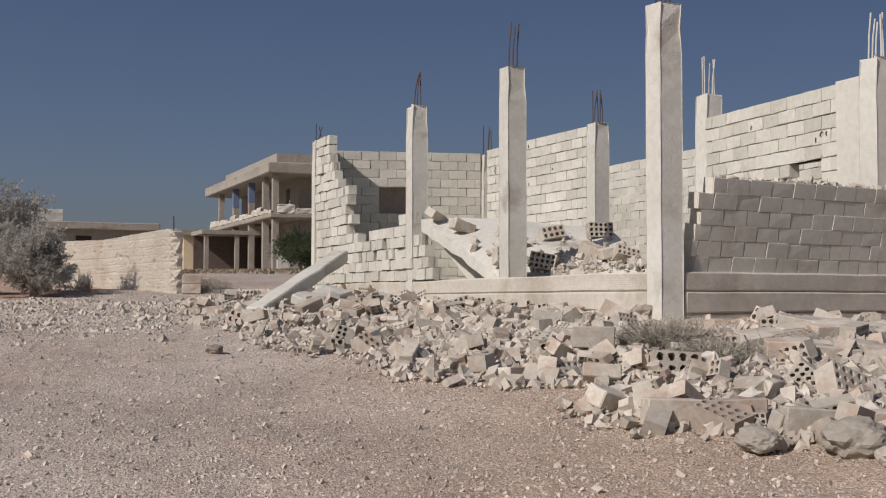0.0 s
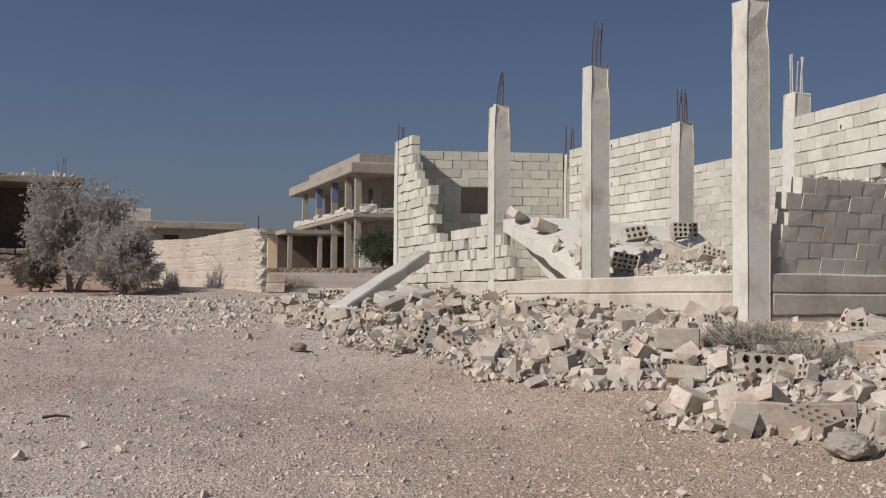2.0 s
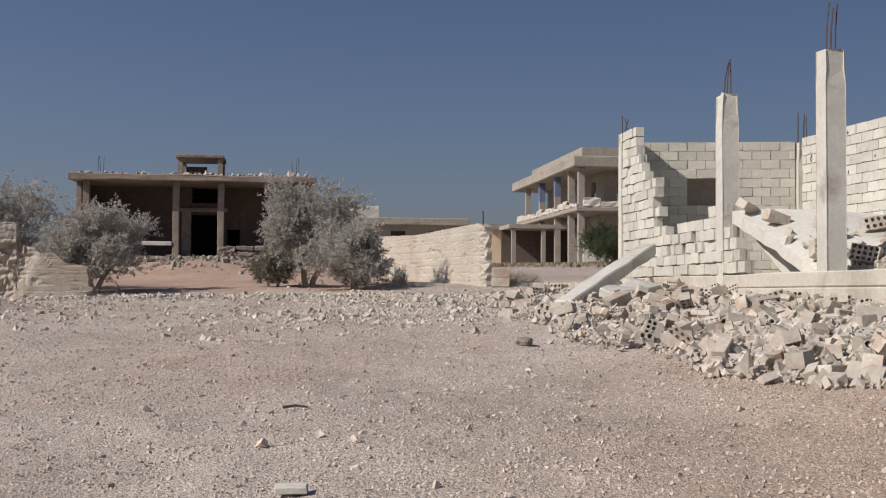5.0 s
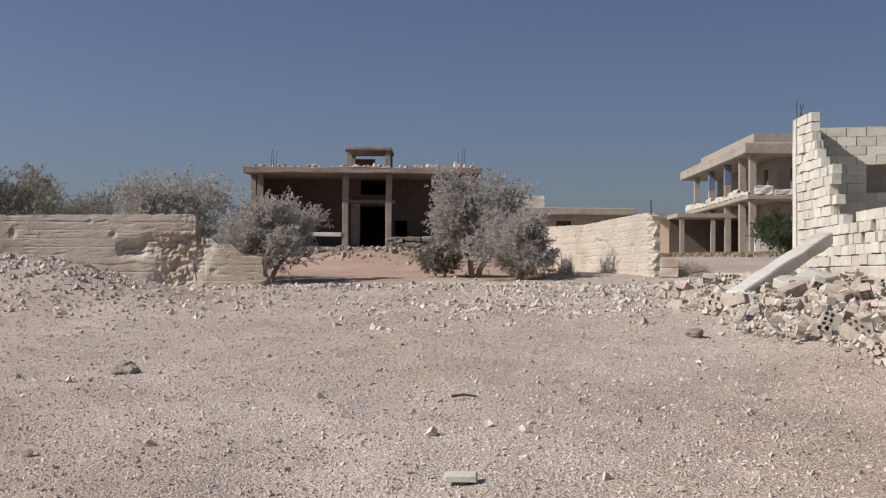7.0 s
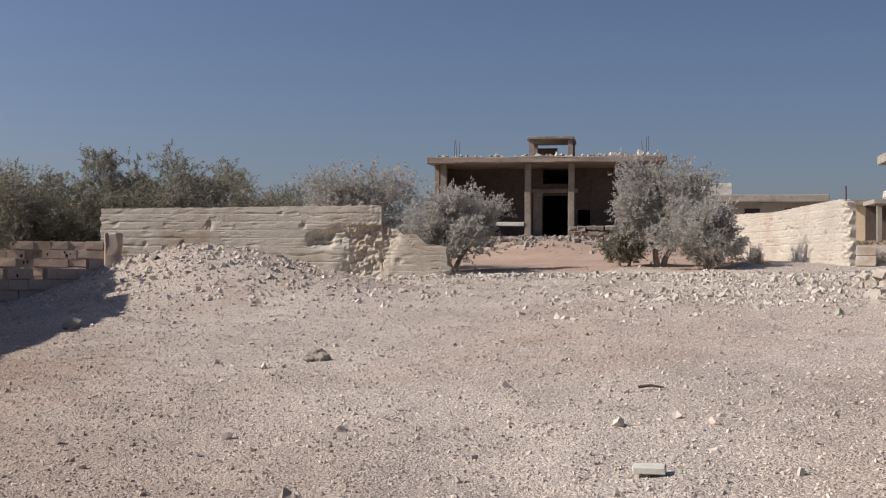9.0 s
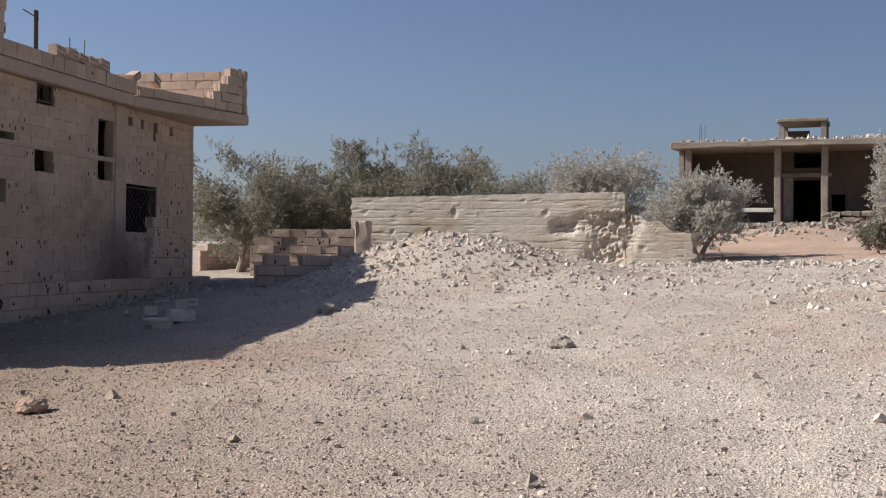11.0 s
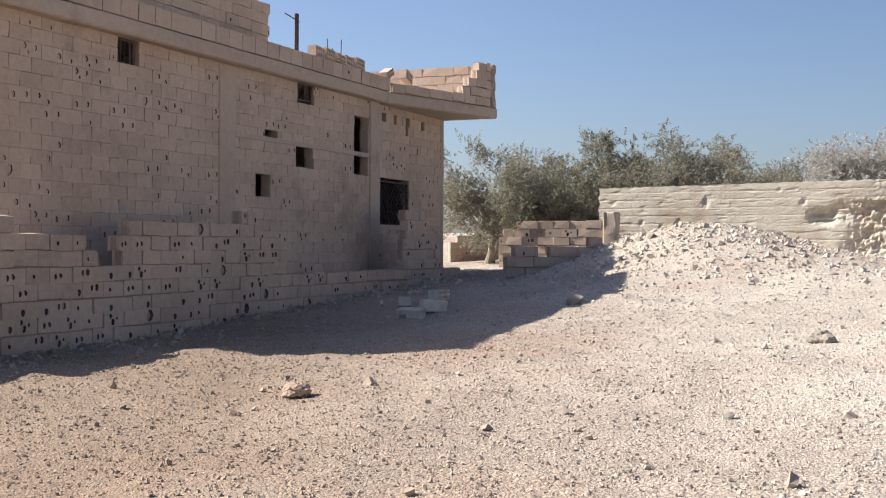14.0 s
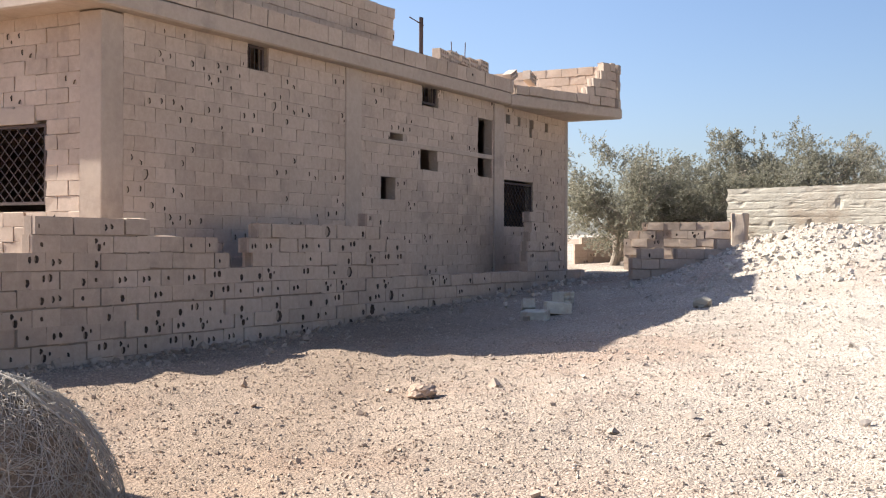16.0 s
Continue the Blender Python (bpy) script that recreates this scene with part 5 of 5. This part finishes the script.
def strew_blocks():
    rng = np.random.default_rng(77)
    whole = [hollow_mesh(0.4, 0.2, 0.17, 4, 2, rng), hollow_mesh(0.4, 0.24, 0.2, 5, 3, rng), hollow_mesh(0.36, 0.16, 0.2, 5, 2, rng)]
    half = [hollow_mesh(0.4, 0.2, 0.17, 4, 2, rng, True), hollow_mesh(0.4, 0.24, 0.19, 5, 3, rng, True)]
    solid = [solid_mesh(0.4, 0.2, 0.18, rng, False), solid_mesh(0.4, 0.2, 0.15, rng, False)]
    lump = [solid_mesh(0.3, 0.17, 0.14, rng, True) for _ in range(4)]
    G = "blocks in the rubble"
    kinds = (("hollow_block", whole, "pale hollow concrete block with rows of cells, in the rubble", 120),
             ("broken_hollow_block", half, "broken half of a pale hollow concrete block", 190),
             ("solid_block", solid, "pale solid concrete block lying in the rubble", 40),
             ("broken_block", lump, "broken lump of a pale concrete block", 250))
    for name, meshes, label, n in kinds:
        x, y, r = scatter(n, 100 + n, (-5, 7), (6.5, 23), in_heap)
        for px, py in zip(x, y):
            me = meshes[int(rng.integers(len(meshes)))]
            ob = tagged(new(name, me), label, "concrete block", G)
            face = rng.choice((0, 90), p=(0.45, 0.55))
            ob.matrix_basis = pose(px, py, gz(px, py) + rng.uniform(0.04, 0.13), face + rng.normal(0, 18), rng.normal(0, 18), rng.uniform(0, 360)) @ Matrix.Scale(rng.uniform(*((0.66, 0.92) if name in ("hollow_block", "solid_block") else (0.38, 0.85))), 4)
    # blocks that lie in a row where the rubble meets the ground, and single ones
    for name, me, label, px, py, lift, rot in (
            ("solid_block", solid[0], "large pale block on the edge of the rubble", 1.62, 8.55, 0.09, (90, 2, 8)),
            ("solid_block", solid[1], "pale block on the edge of the rubble", 2.08, 8.5, 0.08, (88, -3, -6)),
            ("solid_block", solid[0], "pale block on the edge of the rubble", 2.5, 8.2, 0.08, (90, 4, 3)),
            ("solid_block", solid[0], "pale block on the edge of the rubble", 2.95, 8.05, 0.08, (92, -5, -4)),
            ("solid_block", solid[0], "grey squared block standing on the rubble", 1.42, 11.3, 0.22, (90, 0, -6)),
            ("solid_block", solid[1], "pale block at the rubble's edge", 1.3, 9.3, 0.06, (20, 14, 40)),
            ("solid_block", solid[1], "pale block at the rubble's edge", 1.62, 9.0, 0.07, (80, 10, -25)),
            ("hollow_block", whole[0], "hollow block at the edge of the heap", 1.95, 10.1, 0.1, (80, 3, 6)),
            ("hollow_block", whole[1], "hollow block at the edge of the heap", 3.1, 9.3, 0.1, (60, 20, 25)),
            ("hollow_block", whole[1], "hollow block beside the yard wall", -15.9, 11.0, 0.08, (90, 0, 120)),
            ("solid_block", solid[0], "block in the shade of the house", -14.9, 10.2, 0.08, (0, 5, 70)),
            ("solid_block", solid[1], "block in the shade of the house", -14.6, 9.6, 0.07, (10, 0, 30)),
            ("solid_block", solid[1], "block in the shade of the house", -15.4, 10.0, 0.1, (0, 12, 150)),
            ("broken_block", lump[0], "block lump at the edge of the shade", -13.2, 11.6, 0.06, (0, 8, 20)),
            ("solid_block", solid[0], "pale block at the foot of the broken garden wall", -5.5, 26.0, 0.1, (90, 0, 10)),
            ("solid_block", solid[0], "pale block at the foot of the broken garden wall", -5.5, 26.02, 0.31, (90, 0, 14)),
            ("broken_block", lump[2], "large pale stone by the end of the garden wall", -13.9, 22.8, 0.15, (0, 12, 20))):
        tagged(new(name, me), label, "concrete block").matrix_basis = pose(px, py, gz(px, py) + lift, *rot)
    # pieces on the fallen roof slab and on the house's eaves
    for name, me, label, u, v, lift, rot in (
            ("solid_block", solid[0], "pale block on the fallen roof slab", 0.3, 0.12, 0.1, (0, 18, 30)),
            ("solid_block", solid[0], "pale block on the fallen roof slab", 0.42, 0.35, 0.1, (6, 14, 10)),
            ("solid_block", solid[1], "pale block on the fallen roof slab", 0.08, 0.05, 0.12, (30, 14, 60)),
            ("hollow_block", whole[1], "hollow block on the fallen roof slab", 0.85, 0.15, 0.12, (70, 10, 20)),
            ("hollow_block", whole[1], "hollow block on the fallen roof slab", 0.88, 0.38, 0.12, (80, 10, -20)),
            ("hollow_block", whole[0], "hollow block on the fallen roof slab", 0.35, 0.62, 0.1, (70, -10, 20)),
            ("hollow_block", whole[1], "hollow block on the fallen roof slab", 0.3, 0.9, 0.12, (80, 0, 10)),
            ("solid_block", solid[0], "pale block on the fallen roof slab", 0.7, 0.75, 0.12, (10, 20, -30)),
            ("solid_block", solid[1], "pale block on the fallen roof slab", 0.75, 0.85, 0.12, (5, -15, 10)),
            ("hollow_block", whole[2], "hollow block on the fallen roof slab", 0.85, 0.9, 0.12, (60, 15, 10))):
        p = on_slab(u, v)
        tagged(new(name, me), label, "concrete block").matrix_basis = pose(p.x, p.y, p.z + lift, *rot)
    # pieces of wall that came down whole
    for px, py, lift, rot, cols in ((3.2, 11.3, 0.1, (10, -6, 15), 3), (3.9, 11.7, 0.08, (6, 8, -20), 3), (3.45, 10.6, 0.08, (9, 4, -8), 3), (4.6, 11.0, 0.08, (-6, 8, 30), 3), (4.2, 10.2, 0.07, (7, -4, 12), 2)):
        frag = thing("wall_fragment", pose(px, py, gz(px, py) + lift, *rot), "fallen piece of pale block wall lying flat", "wall fragment")
        for i in range(cols):
            for j in range(2):
                ob = new("block", solid[(i + j) % 2])
                ob.parent = frag
                ob.matrix_basis = pose(i * 0.415 + 0.2 * j - 0.4, j * 0.212 - 0.1, rng.normal(0, 0.006), *rng.normal(0, 1.5, 3))
    hm = pose(H0.x, H0.y, 0, 0, 0, H_TURN)
    roof_blocks = [me.copy() for me in whole]
    for me in roof_blocks:
        me.materials[0] = M_SAND
    for k, (px, py, tilt) in enumerate(((8.75, -0.06, 3), (9.17, -0.05, 2), (9.58, -0.06, 4), (10.0, -0.05, 2), (10.42, -0.06, 3), (11.75, -0.1, -24), (12.3, -0.3, 14))):
        ob = tagged(new("hollow_block", roof_blocks[k % 3]), "sand-coloured hollow block lying on the roof edge of the house", "concrete block", "blocks on the roof")
        ob.matrix_basis = hm @ pose(px, py, 5.26, 88, tilt, 4)


strew_blocks()


# ---- single stones ----
def boulder(name, x, y, size, seed, label, mat, squash=0.6, sink=0.12):
    bm = bmesh.new()
    bmesh.ops.create_icosphere(bm, subdivisions=4, radius=size / 2)
    for v in bm.verts:
        n = v.co.normalized()
        v.co *= 1 + 0.28 * noise.noise(n * 1.4 + Vector((seed * 3.7, 0, 0))) + 0.12 * noise.noise(n * 4 + Vector((seed, 5, 0))) + 0.05 * noise.noise(n * 9 + Vector((seed, 2, 0)))
        v.co.z *= squash
    ob = tagged(part(name, bm, mat), label, "stone")
    ob.matrix_basis = pose(x, y, gz(x, y) + size * squash * (0.5 - sink), 0, 0, seed * 77)


for x, y, s, k, lab, mat in ((2.05, 7.85, 0.3, 1, "brown weathered boulder before the row of blocks", M_OLDC), (2.6, 7.6, 0.42, 2, "large brown boulder at the edge of the rubble", M_OLDC),
                             (2.72, 7.25, 0.24, 3, "pale boulder at the rubble's edge", M_RUBBLE), (-2.62, 13.7, 0.2, 4, "dark stone on the pale gravel", M_BURNT),
                             (-7.55, 9.8, 0.24, 5, "brown stone on the gravel", M_OLDC), (-7.42, 9.75, 0.16, 6, "brown stone on the gravel", M_OLDC),
                             (-9.15, 4.85, 0.25, 7, "brown stone lying alone on the gravel", M_SOIL)):
    boulder("boulder", x, y, s, k, lab, mat)
flat = thing("slab_shard", pose(-2.6, 6.5, gz(-2.6, 6.5) + 0.03, 6, -4, 20), "flat pale concrete shard on the gravel", "shard")
slab("shard", (-0.09, -0.05, -0.018), (0.09, 0.05, 0.022), M_PALE, flat, worn=0.006, cuts=3, rough=0.018)
stick = thing("charred_stick", pose(-3.56, 8.95, gz(-3.56, 8.95) + 0.02, 0, 0, 25), "dark charred stick on the gravel", "stick")
rod("stick_body", [(-0.1, 0, 0), (0.0, 0.01, 0.012), (0.1, 0, 0.0)], (0.014, 0.009), M_OLDD, stick)


# ---- scrub, dry grass and the tangle of twigs ----
def tuft(name, x, y, r, h, n, mat, label, seed, stiff=0.5):
    rng = np.random.default_rng(seed)
    z = gz(x, y)
    bm = bmesh.new()
    for k in range(n):
        a, q = rng.uniform(0, 6.3), r * math.sqrt(rng.random())
        p = Vector((0.5 * q * math.cos(a), 0.5 * q * math.sin(a), 0))
        tip = Vector((q * math.cos(a) * 1.1, q * math.sin(a) * 1.1, h * rng.uniform(0.4, 1) * (1 - 0.5 * (q / r) ** 2))) + Vector(rng.normal(0, 0.08 * r, 3))
        mid = p.lerp(tip, 0.5) + Vector((0, 0, h * 0.15)) + Vector(rng.normal(0, 0.05 * r, 3))
        rod_into(bm, [p, mid, tip], 0.004, 0.002, 3)
        for _ in range(2):
            c = mid.lerp(tip, rng.random())
            rod_into(bm, [c, c + Vector(rng.normal(0, 0.16 * r, 3))], 0.003, 0.0015, 3)
    ob = tagged(part(name, bm, mat), label, "shrub", kind="stuff")
    ob.matrix_basis = pose(x, y, z)


tuft("dry_scrub", 2.15, 11.6, 0.5, 0.28, 600, M_SCRUB, "grey-green dry scrub among the rubble", 1)
tuft("dry_scrub", 2.45, 10.7, 0.45, 0.22, 500, M_SCRUB, "grey dry scrub among the rubble", 2)
tuft("dry_scrub", -5.2, 26.4, 0.5, 0.4, 400, M_TWIG, "dry brushwood at the end of the garden wall", 3)
for k, (x, y) in enumerate(((-8.2, 27.2), (-8.05, 27.0), (-8.4, 27.4), (-9.1, 27.3))):
    tuft("dry_weed", x, y, 0.13, 0.55, 60, M_TWIG, "tall brown dry weed at the garden wall", 10 + k)


def dry_field():
    rng = np.random.default_rng(9)
    n = 9000
    x, y = rng.uniform(-13, 1, n), rng.uniform(42, 66, n)
    z = ground_full(x, y)
    h = rng.uniform(0.03, 0.13, n)
    a = rng.uniform(0, 6.3, n)
    w = np.stack([np.cos(a), np.sin(a), 0 * a], 1) * 0.04
    b = np.stack([x, y, z], 1)
    t = b + np.stack([rng.normal(0, 0.08, n), rng.normal(0, 0.08, n), h], 1)
    me = bpy.data.meshes.new("dry_grass")
    me.from_pydata(np.stack([b - w, b + w, t], 1).reshape(-1, 3).tolist(), [], np.arange(3 * n).reshape(n, 3).tolist())
    tagged(finish("dry_grass", me, M_DRY), "dry straw-coloured grass on waste ground", "grass", kind="stuff")


dry_field()

tangle = thing("brushwood_heap", pose(-7.30, 1.02, gz(-7.30, 1.02) - 0.05), "heap of earth covered with a tangle of dry grey twigs", "brushwood")


def build_tangle():
    rng = np.random.default_rng(12)
    r, h = 0.74, 0.80
    bm = bmesh.new()
    bmesh.ops.create_icosphere(bm, subdivisions=4, radius=1.0)
    for v in bm.verts:
        v.co = Vector((v.co.x * r * 0.93, v.co.y * r * 0.93, max(v.co.z, -0.1) * h * 0.93)) * (1 + 0.05 * noise.noise(v.co * 3))
    part("earth", bm, M_GROUND, tangle)
    bm = bmesh.new()
    for k in range(1900):
        a, b = rng.uniform(0, 6.3), rng.uniform(0, 1.45)
        d = rng.uniform(0, 6.3)
        pts = []
        for s in range(6):
            aa, bb = a + math.cos(d) * s * 0.13, min(b + math.sin(d) * s * 0.10, 1.57)
            q = 1.0 + 0.05 * rng.random() + (0.06 if s in (0, 5) else 0)
            pts.append(Vector((r * q * math.cos(aa) * math.sin(bb), r * q * math.sin(aa) * math.sin(bb), h * q * math.cos(bb))))
        rod_into(bm, pts, 0.0026, 0.0018, 3)
    tagged(part("twig_mass", bm, M_TWIG, tangle), kind="stuff")
    bm = bmesh.new()
    for k in range(36):
        a = rng.uniform(0, 6.3)
        pts = []
        for s in range(8):
            b = 0.15 + s * 0.2
            q = 1.06 + 0.04 * rng.random()
            pts.append(Vector((r * q * math.cos(a) * math.sin(b), r * q * math.sin(a) * math.sin(b), h * q * math.cos(b))))
            a += rng.normal(0, 0.13)
        rod_into(bm, pts, 0.006, 0.004, 4)
    tagged(part("stem_mass", bm, M_TWIG, tangle), kind="stuff")


build_tangle()
